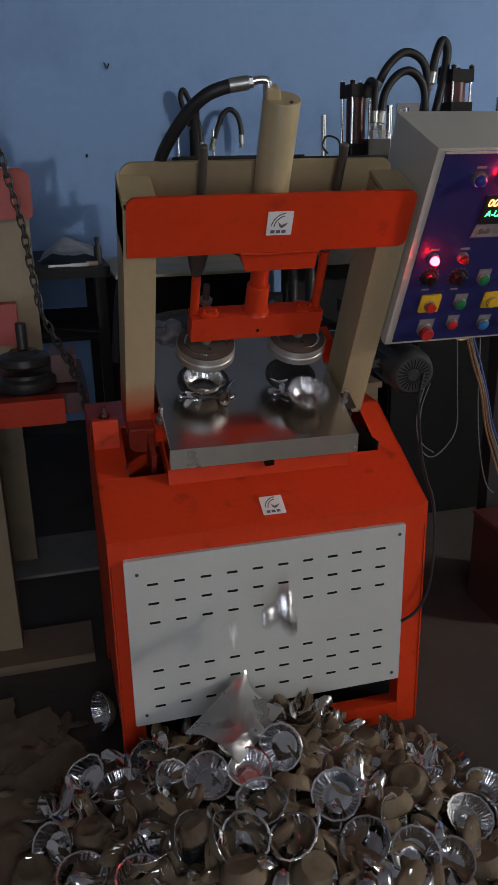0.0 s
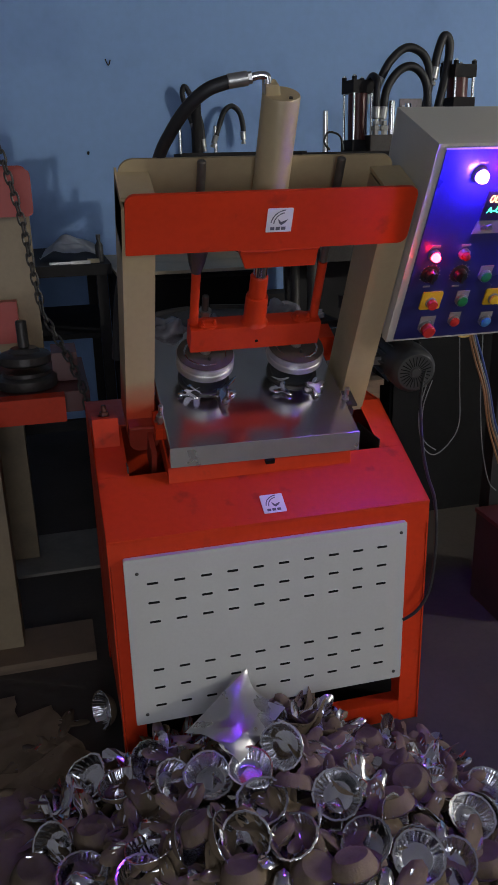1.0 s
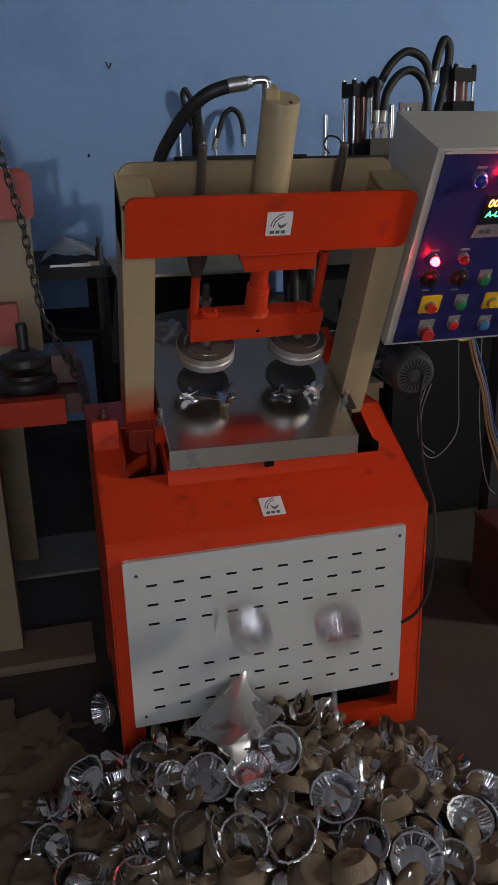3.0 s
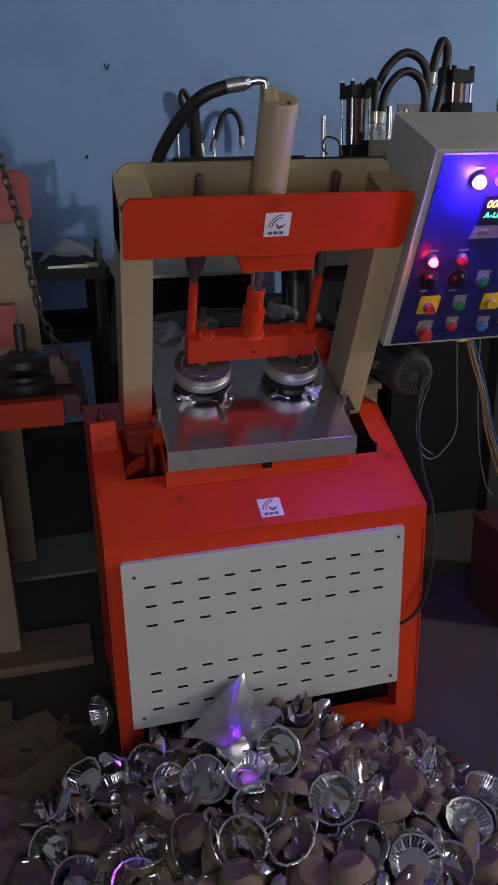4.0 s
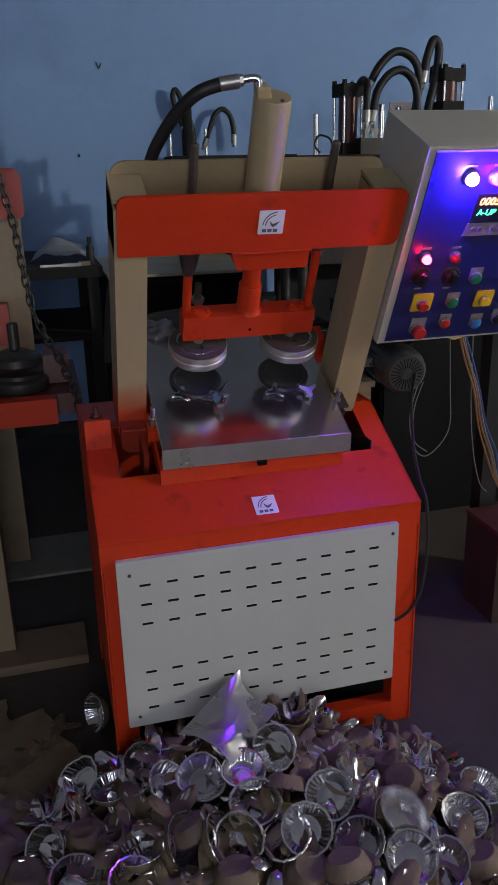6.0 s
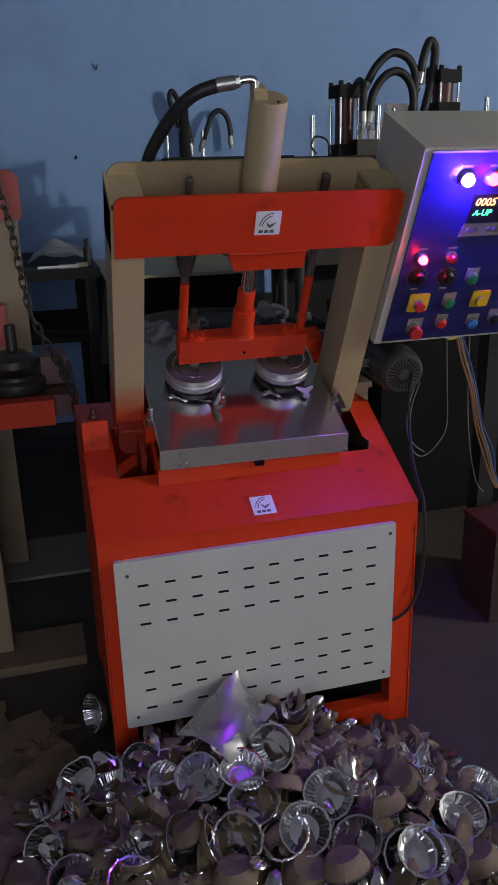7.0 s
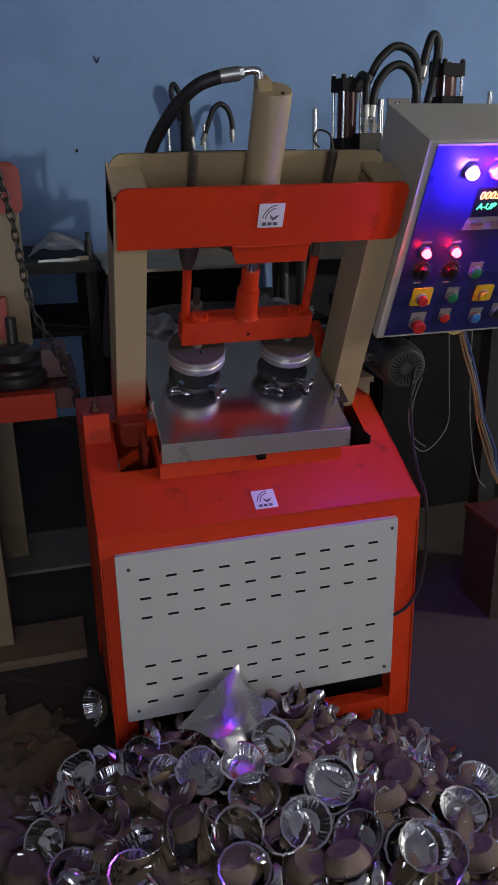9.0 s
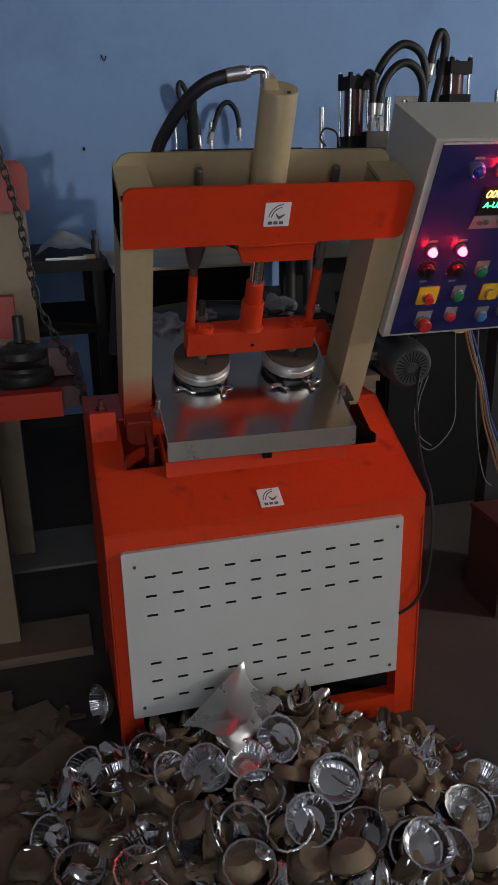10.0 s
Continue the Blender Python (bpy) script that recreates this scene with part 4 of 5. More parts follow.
d0 = part("lower_die", lathe([(0, 0), (0.09, 0), (0.092, 0.004), (0.092, 0.03), (0.086, 0.036), (0.075, 0.04), (0.075, 0.052), (0, 0.052)], 40, m=pose(-0.53, 0.93, 0.766)), IRON, near, smooth=True)
d1 = part("upper_die", lathe([(0, 0), (0.07, 0), (0.08, 0.008), (0.08, 0.03), (0.074, 0.036), (0.05, 0.04), (0.04, 0.052), (0, 0.052)], 40, m=pose(-0.53, 0.93, 0.838)), IRON, near, smooth=True)
part("die_stem", rod(bmesh.new(), (-0.53, 0.93, 0.89), (-0.53, 0.93, 0.975), 0.017, 16, chamfer=0.003), IRON, near, smooth=True)
part("die_lug", boxed(-0.45, -0.37, 0.95, 1.1, 0.768, 0.86), MAROON, near, bevel=0.01)
part("red_flange", boxed(-0.62, -0.545, 1.16, 1.215, 0.86, 1.0), PINKRED, near, bevel=0.01)

# hanging chain
chain = thing("chain", "rusty dark steel link chain hanging from above", "chain")
CP = [Vector(p) for p in ((-0.565, 1.0, 1.60), (-0.535, 1.0, 1.48), (-0.513, 1.0, 1.376), (-0.49, 1.0, 1.255), (-0.478, 1.0, 1.12), (-0.462, 1.0, 0.985), (-0.425, 0.95, 0.905), (-0.393, 0.9, 0.845), (-0.366, 0.83, 0.775), (-0.352, 0.77, 0.70))]
link_bm = tube([(0.0105 * math.cos(a) if True else 0, 0, 0.0105 * math.sin(a) + (0.0095 if math.sin(a) > 0.1 else -0.0095 if math.sin(a) < -0.1 else 0)) for a in [2 * math.pi * i / 12 for i in range(13)]], 0.0036, 7, 2)
link_me = None
dist, seg_i, flip = 0.0, 0, 0
while seg_i < len(CP) - 1:
    a, b = CP[seg_i], CP[seg_i + 1]
    L = (b - a).length
    if dist > L:
        dist -= L
        seg_i += 1
        continue
    p = a.lerp(b, dist / L)
    m = Matrix.Translation(p) @ (b - a).to_track_quat("Z", "Y").to_matrix().to_4x4() @ pose(0, 0, 0, 0, 0, 90 * flip + 20)
    if link_me is None:
        o = part("link", link_bm, IRON, chain, m=m, smooth=True)
        link_me = o.data
    else:
        o = new("link", link_me)
        o.parent, o.matrix_basis = chain, m
    flip ^= 1
    dist += 0.0305

# low box at the side
BOXPAINT = material("dark_oxide_paint", (0.04, 0.024, 0.018), 0.6, vary=0.2, scale=7, bump=0.15)
bx = thing("tool_box", "dark red-brown metal box on the floor", "box")
part("body", boxed(0.86, 1.34, 0.34, 0.53, 0.0, 0.31), BOXPAINT, bx, bevel=0.006)
part("lid", boxed(0.857, 1.345, 0.335, 0.535, 0.311, 0.325), MAROON, bx, "maroon lid", bevel=0.004)
part("handle", tube([(1.05, 0.341, 0.23), (1.05, 0.315, 0.22), (1.19, 0.315, 0.22), (1.19, 0.341, 0.23)], 0.006, 8, 5), IRON, bx)


# clear plastic bags of foil bits piled behind the tray
BAG = material("cloudy_plastic_bag", (0.16, 0.155, 0.17), 0.2, vary=0.2, scale=20, grain=60, bump=0.5, dirt=(0.2, 0.16, 0.18), dirt_amount=0.7)
for k, (x, y, z, r) in enumerate(((0.33, 0.95, 0.72, 0.12), (0.52, 0.95, 0.72, 0.11), (0.12, 0.96, 0.72, 0.1), (-0.04, 0.94, 0.72, 0.09),
                                  (-0.135, 0.52, 0.962, 0.052), (-0.01, 0.575, 0.985, 0.03), (0.2, 0.575, 0.985, 0.048), (0.31, 0.57, 0.985, 0.025))):
    bm = bmesh.new()
    bmesh.ops.create_icosphere(bm, subdivisions=5, radius=r)
    for v in bm.verts:
        q = v.co / r
        d_ = noise.noise(q * 1.5 + Vector((k * 5, 0, 0))) * 0.45 + noise.ridged_multi_fractal(q * 1.3 + Vector((k * 3, 1, 0)), 1.0, 2.1, 2, 0.9, 2.0) * 0.16
        v.co *= 0.86 + d_
        v.co.z = max(v.co.z * 0.75, -r * 0.5)
    bag = tagged(part("plastic_bag", bm, BAG, smooth=True), "crumpled cloudy plastic bag behind the press tray", "bag", "bags behind the press")
    bag.matrix_basis = pose(x, y, z + r * 0.5)
ledge = thing("shelf", "dark steel ledge behind the press tray", "shelf")
part("shelf_plate", boxed(-0.2, 0.36, 0.522, 0.64, 0.968, 0.985), DARKIRON, ledge)
for x in (-0.19, 0.33):
    part("shelf_leg", boxed(x, x + 0.02, 0.622, 0.638, 0.0, 0.968), DARKIRON, ledge)
for k, pts in enumerate((((0.12, 0.55, 0.99), (0.15, 0.53, 1.005), (0.18, 0.52, 0.998), (0.21, 0.525, 1.01), (0.25, 0.53, 1.0)), ((0.14, 0.54, 0.992), (0.17, 0.525, 0.988), (0.2, 0.53, 0.994), (0.24, 0.525, 0.99)))):
    cable("black", "thin black wire straggling over the ledge", pts, 0.002)
crate = thing("crate", "dark timber crate behind the press", "crate")
part("crate_side", boxed(-0.15, 0.62, 0.80, 0.82, 0.0, 0.70), WOOD, crate)
part("crate_side", boxed(-0.15, 0.62, 1.08, 1.10, 0.0, 0.70), WOOD, crate)
part("crate_end", boxed(-0.15, -0.13, 0.82, 1.08, 0.0, 0.70), WOOD, crate)
part("crate_end", boxed(0.60, 0.62, 0.82, 1.08, 0.0, 0.70), WOOD, crate)
part("crate_lid", boxed(-0.16, 0.63, 0.79, 1.11, 0.70, 0.72), WOOD, crate)

# black block added behind the control box; the deep shade there is its colour
filler = thing("steel_cabinet", "black block added to fill the shade behind the control box", "cabinet")
part("body", boxed(0.84, 1.85, 1.2, 1.6, 0.0, 0.76), BLACK, filler, bevel=0.005)
part("front_sheet", boxed(0.85, 1.34, 1.185, 1.199, 0.05, 0.75), BLACK, filler, bevel=0.003)
part("front_sheet", boxed(1.35, 1.84, 1.185, 1.199, 0.05, 0.75), BLACK, filler, bevel=0.003)

# brown cardboard lying on the concrete
CARD = material("dirty_cardboard", (0.37, 0.285, 0.195), 0.85, vary=0.12, scale=6, grain=60, bump=0.25, dirt=(0.1, 0.078, 0.055), dirt_amount=0.7)
for k, (x, y, w, h, a) in enumerate(((-0.64, 0.16, 0.28, 0.24, 20), (-0.66, -0.06, 0.34, 0.26, -12), (-0.54, 0.03, 0.2, 0.16, 40), (-0.74, 0.3, 0.2, 0.14, 5), (-0.67, -0.26, 0.26, 0.24, 33))):
    bm = bmesh.new()
    n = 10
    g = [[bm.verts.new(((i / n - 0.5) * w * (1 + 0.15 * noise.noise((j * 0.3, k, 0))), (j / n - 0.5) * h, 0.004 + 0.006 * k * 0.5 + 0.007 * abs(noise.noise((i * 0.25, j * 0.25, k))))) for j in range(n + 1)] for i in range(n + 1)]
    for i in range(n):
        for j in range(n):
            bm.faces.new((g[i][j], g[i + 1][j], g[i + 1][j + 1], g[i][j + 1]))
    bmesh.ops.solidify(bm, geom=bm.faces[:], thickness=0.0015)
    o = tagged(part("cardboard_sheet", bm, CARD), "flat dirty brown cardboard sheet on the concrete floor", "cardboard", "cardboard on the floor")
    o.matrix_basis = pose(x, y, 0.002, 0, 0, a)


# ---- the pile of rejected bowls and punched scraps on the floor ----
def foil_material(name, rough, crinkle, scale, tone=0.56):
    m = bpy.data.materials.new(name)
    m.use_nodes = True
    n, l = m.node_tree.nodes, m.node_tree.links
    b = n["Principled BSDF"]
    b.inputs["Base Color"].default_value, b.inputs["Metallic"].default_value = (tone, tone, tone * 1.02, 1), 1.0
    co, fold, noi, add = n.new("ShaderNodeTexCoord"), n.new("ShaderNodeTexNoise"), n.new("ShaderNodeTexNoise"), n.new("ShaderNodeMath")
    fold.noise_type = "RIDGED_MULTIFRACTAL"
    fold.inputs["Scale"].default_value, fold.inputs["Detail"].default_value = scale * 0.6, 3
    noi.inputs["Scale"].default_value, noi.inputs["Detail"].default_value = scale, 3
    l.new(co.outputs["Object"], noi.inputs["Vector"])
    l.new(co.outputs["Object"], fold.inputs["Vector"])
    add.operation = "MULTIPLY_ADD"
    add.inputs[1].default_value = 0.35
    l.new(fold.outputs["Fac"], add.inputs[0])
    l.new(noi.outputs["Fac"], add.inputs[2])
    bump = n.new("ShaderNodeBump")
    bump.inputs["Strength"].default_value, bump.inputs["Distance"].default_value = crinkle, 0.004
    l.new(add.outputs[0], bump.inputs["Height"])
    l.new(bump.outputs[0], b.inputs["Normal"])
    rr = n.new("ShaderNodeMapRange")
    rr.inputs["To Min"].default_value, rr.inputs["To Max"].default_value = rough * 0.6, rough * 1.7
    l.new(noi.outputs["Fac"], rr.inputs["Value"])
    l.new(rr.outputs[0], b.inputs["Roughness"])
    return m


FOIL = foil_material("crinkled_foil", 0.17, 0.2, 55, 0.7)
KRAFT = material("brown_kraft_paper", (0.165, 0.12, 0.074), 0.8, vary=0.1, scale=18, grain=220, bump=0.3, dirt=(0.085, 0.06, 0.036), dirt_amount=0.75, obj_random=0.25)


def heap(x, y):
    """Height of the pile over the floor."""
    r = math.hypot((x + 0.05) / (0.56 if x < -0.05 else 0.47), (y + 0.22) / 0.56)
    h = 0.15 * max(0.0, 1 - r ** 1.3)
    sx, sy = min(1, max(0, (x - 0.04) / 0.2)), min(1, max(0, (y + 0.3) / 0.2))
    return h * (1 - 0.75 * sx * sy)


def bowl_mesh(seed, flutes, crush):
    rnd = random.Random(seed)
    ph = rnd.uniform(0, 6)

    def wave(a, i):
        k = (0, 0, 0, 0, 0.0003, 0.0009, 0.0013, 0.0011, 0.0008, 0.0009)[i] * (0.55 + 0.9 * noise.noise((a * 2.2, seed, 0)))
        return k * math.cos(flutes * a + ph) + k * math.sin(round(flutes * 0.43) * a)

    def bend(bm):
        for v in bm.verts:
            p = v.co
            f = noise.noise((p.x * 14 + seed, p.y * 14, p.z * 14)) * crush
            v.co = p + Vector((p.x * f * 0.9, p.y * f * 0.9, f * 0.02))
            v.co.x *= 1 + crush * 0.18 * rnd.uniform(-0.1, 0.1) + crush * 0.12
            v.co.y *= 1 - crush * 0.14
        return bm
    prof = [(0.0, -0.0165), (0.014, -0.0165), (0.0235, -0.0155), (0.0265, -0.0165), (0.0345, -0.0160), (0.0435, -0.0075), (0.0505, 0.0090), (0.0545, 0.0160), (0.0592, 0.0167), (0.06, 0.0155)]
    inner = bend(lathe([(r * 0.88, z * 0.9) for r, z in prof], 184, wave=wave))
    outer = bend(lathe([(r * 0.88 + (0.0016 if 3 < i < 7 else -0.0004 if i > 7 else 0), z * 0.9 - 0.0009) for i, (r, z) in enumerate(prof)], 184, wave=lambda a, i: wave(a, i) * 0.12))
    return inner, outer


BOWLS = []
for k, (fl, cr) in enumerate(((30, 0.06), (34, 0.14), (28, 0.35), (31, 0.7))):
    inner, outer = bowl_mesh(k * 7 + 1, fl, cr)
    o = part("paper_bowl", outer, KRAFT, smooth=True)
    li = part("foil_lining", inner, FOIL, o, "crinkled silver foil lining", smooth=True)
    BOWLS.append(o)


def facing(x, y, z, n, spin, s=1.0):
    """A pose whose z axis points along n."""
    q = Vector(n).normalized().to_track_quat("Z", "Y").to_matrix().to_4x4()
    return Matrix.Translation((x, y, z)) @ q @ pose(0, 0, 0, 0, 0, spin)


USED = set()
SHOWN = []


def bowl_at(m, kind, label, group="heap of rejected bowls"):
    src = BOWLS[kind]
    if kind not in USED:
        USED.add(kind)
        src.matrix_basis = m
        ob = src
    else:
        ob = copy_thing(src, m)
    return tagged(ob, label, "bowl", group)


def placed(x, y, z, r, n, kind):
    SHOWN.append((x, y))
    up = n[2] > 0
    k = random.choice((0, 0, 1, 1, 2)) if up else random.choice((0, 1, 1, 2))
    label = "silver foil-lined paper bowl lying open in the heap" if up else "brown paper bowl lying upside down in the heap"
    bowl_at(facing(x, y, z + 0.008, n, random.uniform(0, 360)), k, label)


placed(-0.211, -0.226, 0.140, 0.0594, (-0.15, -0.45, 0.90), "foil_bowl")
placed(-0.328, -0.097, 0.102, 0.0572, (0.45, -0.65, 0.50), "foil_bowl")
placed(-0.118, -0.254, 0.159, 0.0561, (0.05, -0.15, 1.00), "foil_bowl")
placed(-0.116, -0.331, 0.148, 0.0599, (-0.12, -0.42, 0.90), "foil_bowl")
placed(0.075, -0.319, 0.131, 0.0621, (0.45, 0.10, 0.85), "foil_bowl")
placed(0.039, -0.359, 0.152, 0.0604, (-0.30, -0.55, 0.75), "foil_bowl")
placed(0.336, -0.392, 0.043, 0.0612, (0.10, -0.50, 0.85), "foil_bowl")
placed(0.065, -0.455, 0.111, 0.0621, (-0.35, -0.25, 0.90), "foil_bowl")
placed(-0.076, -0.425, 0.129, 0.0611, (-0.32, -0.05, 0.95), "foil_bowl")
placed(-0.405, 0.215, 0.030, 0.0561, (-0.9, -0.4, 0.25), "foil_bowl")
placed(0.135, -0.416, 0.105, 0.0479, (0.60, -0.50, 0.50), "foil_bowl")
placed(-0.463, -0.051, 0.058, 0.0531, (-0.50, -0.45, 0.60), "foil_bowl")
placed(0.161, -0.483, 0.084, 0.0685, (-0.10, -0.62, 0.78), "foil_bowl")
placed(0.228, -0.513, 0.060, 0.0587, (-0.20, -0.35, 0.90), "foil_bowl")
placed(-0.395, -0.144, 0.088, 0.0479, (-0.10, 0.10, 1.00), "foil_bowl")
placed(-0.286, -0.195, 0.121, 0.0548, (0.50, -0.35, 0.60), "foil_bowl")
placed(0.161, -0.359, 0.107, 0.0626, (0.15, -0.35, -0.95), "foil_bowl")
placed(-0.353, -0.346, 0.095, 0.0677, (-0.10, 0.25, 0.90), "foil_bowl")
placed(-0.466, -0.228, 0.068, 0.0633, (0.05, -0.15, -1.00), "foil_bowl")
placed(-0.253, -0.329, 0.123, 0.0573, (0.35, -0.35, -0.85), "foil_bowl")
placed(-0.190, -0.451, 0.112, 0.0577, (0.10, -0.20, -1.00), "foil_bowl")
placed(-0.039, -0.303, 0.157, 0.0556, (-0.30, -0.55, -0.60), "foil_bowl")
placed(0.211, -0.100, 0.046, 0.0550, (0.10, -0.30, -0.90), "foil_bowl")
placed(0.101, -0.172, 0.117, 0.0545, (0.30, -0.50, -0.70), "foil_bowl")
placed(-0.545, -0.226, 0.042, 0.0473, (-0.50, -0.50, 0.50), "foil_bowl")
placed(-0.383, -0.394, 0.081, 0.0566, (0.20, -0.20, 0.95), "foil_bowl")
placed(-0.283, -0.348, 0.113, 0.0467, (0.60, -0.40, 0.40), "foil_bowl")
placed(-0.212, -0.378, 0.124, 0.0538, (0.70, -0.30, 0.50), "foil_bowl")
placed(-0.163, -0.391, 0.129, 0.0332, (-0.40, -0.60, 0.50), "foil_bowl")
placed(-0.053, -0.489, 0.112, 0.0552, (-0.20, 0.20, -0.90), "foil_bowl")
placed(0.237, -0.224, 0.071, 0.0614, (0.10, -0.20, -0.95), "foil_bowl")
placed(0.229, -0.301, 0.091, 0.0509, (0.30, 0.20, -0.90), "foil_bowl")
placed(0.306, -0.317, 0.062, 0.0489, (0.40, -0.10, 0.80), "foil_bowl")
placed(0.322, -0.488, 0.035, 0.0581, (0.20, -0.20, -0.95), "foil_bowl")
placed(-0.037, -0.216, 0.179, 0.0462, (-0.50, -0.60, 0.45), "foil_bowl")
placed(-0.594, -0.255, 0.025, 0.0555, (0.00, 0.00, -1.00), "foil_bowl")
placed(0.431, -0.307, 0.020, 0.0510, (0.20, -0.20, 0.90), "foil_bowl")
placed(-0.496, -0.330, 0.054, 0.0586, (0.10, -0.20, 0.95), "foil_bowl")


def clear(x, y, r=0.058):
    """True where no carefully laid bowl nor the large offcut would be covered."""
    if -0.27 < x < 0.01 and -0.33 < y < -0.02:
        return False
    return all((x - a) ** 2 + (y + 0.02 - b) ** 2 > r * r for a, b in SHOWN)


rnd = random.Random(5)
spots = []
tries = 0
while len(spots) < 34 and tries < 6000:
    tries += 1
    x, y = rnd.uniform(-0.62, 0.43), rnd.uniform(-0.8, 0.0)
    hh = heap(x, y)
    if hh < 0.012 or any((x - a) ** 2 + (y - b) ** 2 < 0.05 ** 2 for a, b in spots):
        continue
    if y > -0.09 and (x > 0.1 or x < -0.33):
        continue
    if not clear(x, y, 0.045):
        continue
    spots.append((x, y))
    n = (rnd.uniform(-0.8, 0.8), rnd.uniform(-0.9, 0.3), rnd.choice((1, -1, -1)) * rnd.uniform(0.4, 1))
    up = n[2] > 0
    bowl_at(facing(x, y, max(0.022, hh - 0.02 + rnd.uniform(-0.012, 0.008)), n, rnd.uniform(0, 360)), rnd.choice((0, 1, 2, 2, 3)),
            "crumpled foil-lined paper bowl buried in the heap" if up else "dented brown paper bowl face down in the heap")


# punched-out scraps: thin cusped pieces, foil on one face and paper on the other
def scrap_geometry(seed, spikes, size, curl):
    r = random.Random(seed)
    ph, amp = r.uniform(0, 6), [r.uniform(0.85, 1.12) for _ in range(spikes)]
    ax, ay = r.uniform(-1, 1), r.uniform(-1, 1)
    vs, fs, seg = [(0.0, 0.0)], [], spikes * 10
    for ring in (0.5, 1.0):
        for k in range(seg):
            a = 2 * math.pi * k / seg
            c = abs(math.cos(spikes * a / 2))
            rad = size * (0.36 + 0.64 * c ** 3.4 * amp[int((a * spikes / (2 * math.pi)) + 0.5) % spikes]) * ring
            vs.append((rad * math.cos(a + ph), rad * math.sin(a + ph)))
    out = [(x, y, curl * ((x * ax + y * ay) ** 2) / size * 0.6 + 0.16 * size * noise.noise((x * 22, y * 22, seed))) for x, y in vs]
    for k in range(seg):
        j = (k + 1) % seg
        fs.append((0, 1 + k, 1 + j))
        fs.append((1 + k, 1 + seg + k, 1 + seg + j, 1 + j))
    nv = len(out)
    verts = out + [(x, y, z - 0.0006) for x, y, z in out]
    faces = fs + [tuple(nv + i for i in reversed(f)) for f in fs]
    for k in range(seg):
        j = (k + 1) % seg
        faces.append((1 + seg + k, nv + 1 + seg + k, nv + 1 + seg + j, 1 + seg + j))
    mats = [0] * len(fs) + [1] * (len(fs) + seg)
    return verts, faces, mats


SCRAPS = []
for k, (sp, sz, cu) in enumerate(((3, 0.074, 0.45), (4, 0.07, 0.35), (3, 0.056, 0.7), (4, 0.076, 0.55), (3, 0.082, 0.35), (4, 0.064, 0.5))):
    v, f, mt = scrap_geometry(k + 11, sp, sz, cu)
    me = bpy.data.meshes.new("paper_scrap")
    me.from_pydata(v, [], f)
    me.materials.append(FOIL)
    me.materials.append(KRAFT)
    me.polygons.foreach_set("material_index", mt)
    me.polygons.foreach_set("use_smooth", [True] * len(f))
    SCRAPS.append(me)


def scrap_at(k, m, label, group="scraps in the heap"):
    ob = new("paper_scrap", SCRAPS[k])
    ob.matrix_basis = m
    return tagged(ob, label, "scrap", group)


v, f, mt = scrap_geometry(77, 3, 0.026, 0.5)
me = bpy.data.meshes.new("paper_scrap")
me.from_pydata(v, [], f)
# paler, rougher foil on both faces: the light caught is in its tone
BRIGHT = foil_material("lit_scrap_foil", 0.42, 0.3, 60, 0.9)
me.materials.append(BRIGHT)
me.materials.append(BRIGHT)
me.polygons.foreach_set("material_index", mt)
SCRAPS.append(me)
count = 0
while count < 295:
    x, y = rnd.gauss(-0.06, 0.24), rnd.uniform(-0.78, -0.02)
    hh = heap(x, y)
    if hh < 0.004 and rnd.random() < 0.8 or not -0.75 < x < 0.5:
        continue
    if y > -0.07 and (x > 0.18 or x < -0.3):
        continue
    if not clear(x, y, 0.034):
        continue
    flip = rnd.random() < 0.74
    n = (rnd.uniform(-0.6, 0.6), rnd.uniform(-0.75, 0.15), rnd.uniform(0.55, 1))
    lift = rnd.uniform(0.0, 0.024) if hh > 0.02 else 0.012
    if flip:
        n = tuple(-c for c in n)
    scrap_at(rnd.randrange(6), facing(x, y, max(hh, 0.0) + lift, n, rnd.uniform(0, 360)),
             "brown kraft paper scrap with cusped edges" if flip else "silver foil-faced scrap with cusped edges")
    count += 1
# spiky scraps standing at the cabinet's foot
for i in range(22):
    x, y = rnd.uniform(-0.02, 0.15), rnd.uniform(-0.12, -0.02)
    flip = rnd.random() < 0.5
    n = (rnd.uniform(-0.8, 0.8), -1 if not flip else 1, rnd.uniform(-0.2, 0.6))
    scrap_at(rnd.randrange(6), facing(x, y, heap(x, y) + rnd.uniform(-0.01, 0.025), n, rnd.uniform(0, 360)),
             "brown kraft paper scrap with cusped edges" if flip else "silver foil-faced scrap with cusped edges")
for i in range(7):
    x, y = rnd.uniform(-0.74, -0.5), rnd.uniform(-0.2, 0.25)
    scrap_at(rnd.randrange(6), facing(x, y, 0.008, (rnd.uniform(-0.1, 0.1), rnd.uniform(-0.1, 0.1), -1), rnd.uniform(0, 360)), "flat brown paper scrap on the concrete floor", "scraps on the floor")

# everything below the top layer
verts, faces, mats = [], [], []
geo = [scrap_geometry(k + 40, rnd.choice((3, 4)), rnd.uniform(0.055, 0.08), rnd.uniform(0.3, 0.8)) for k in range(8)]
made = 0
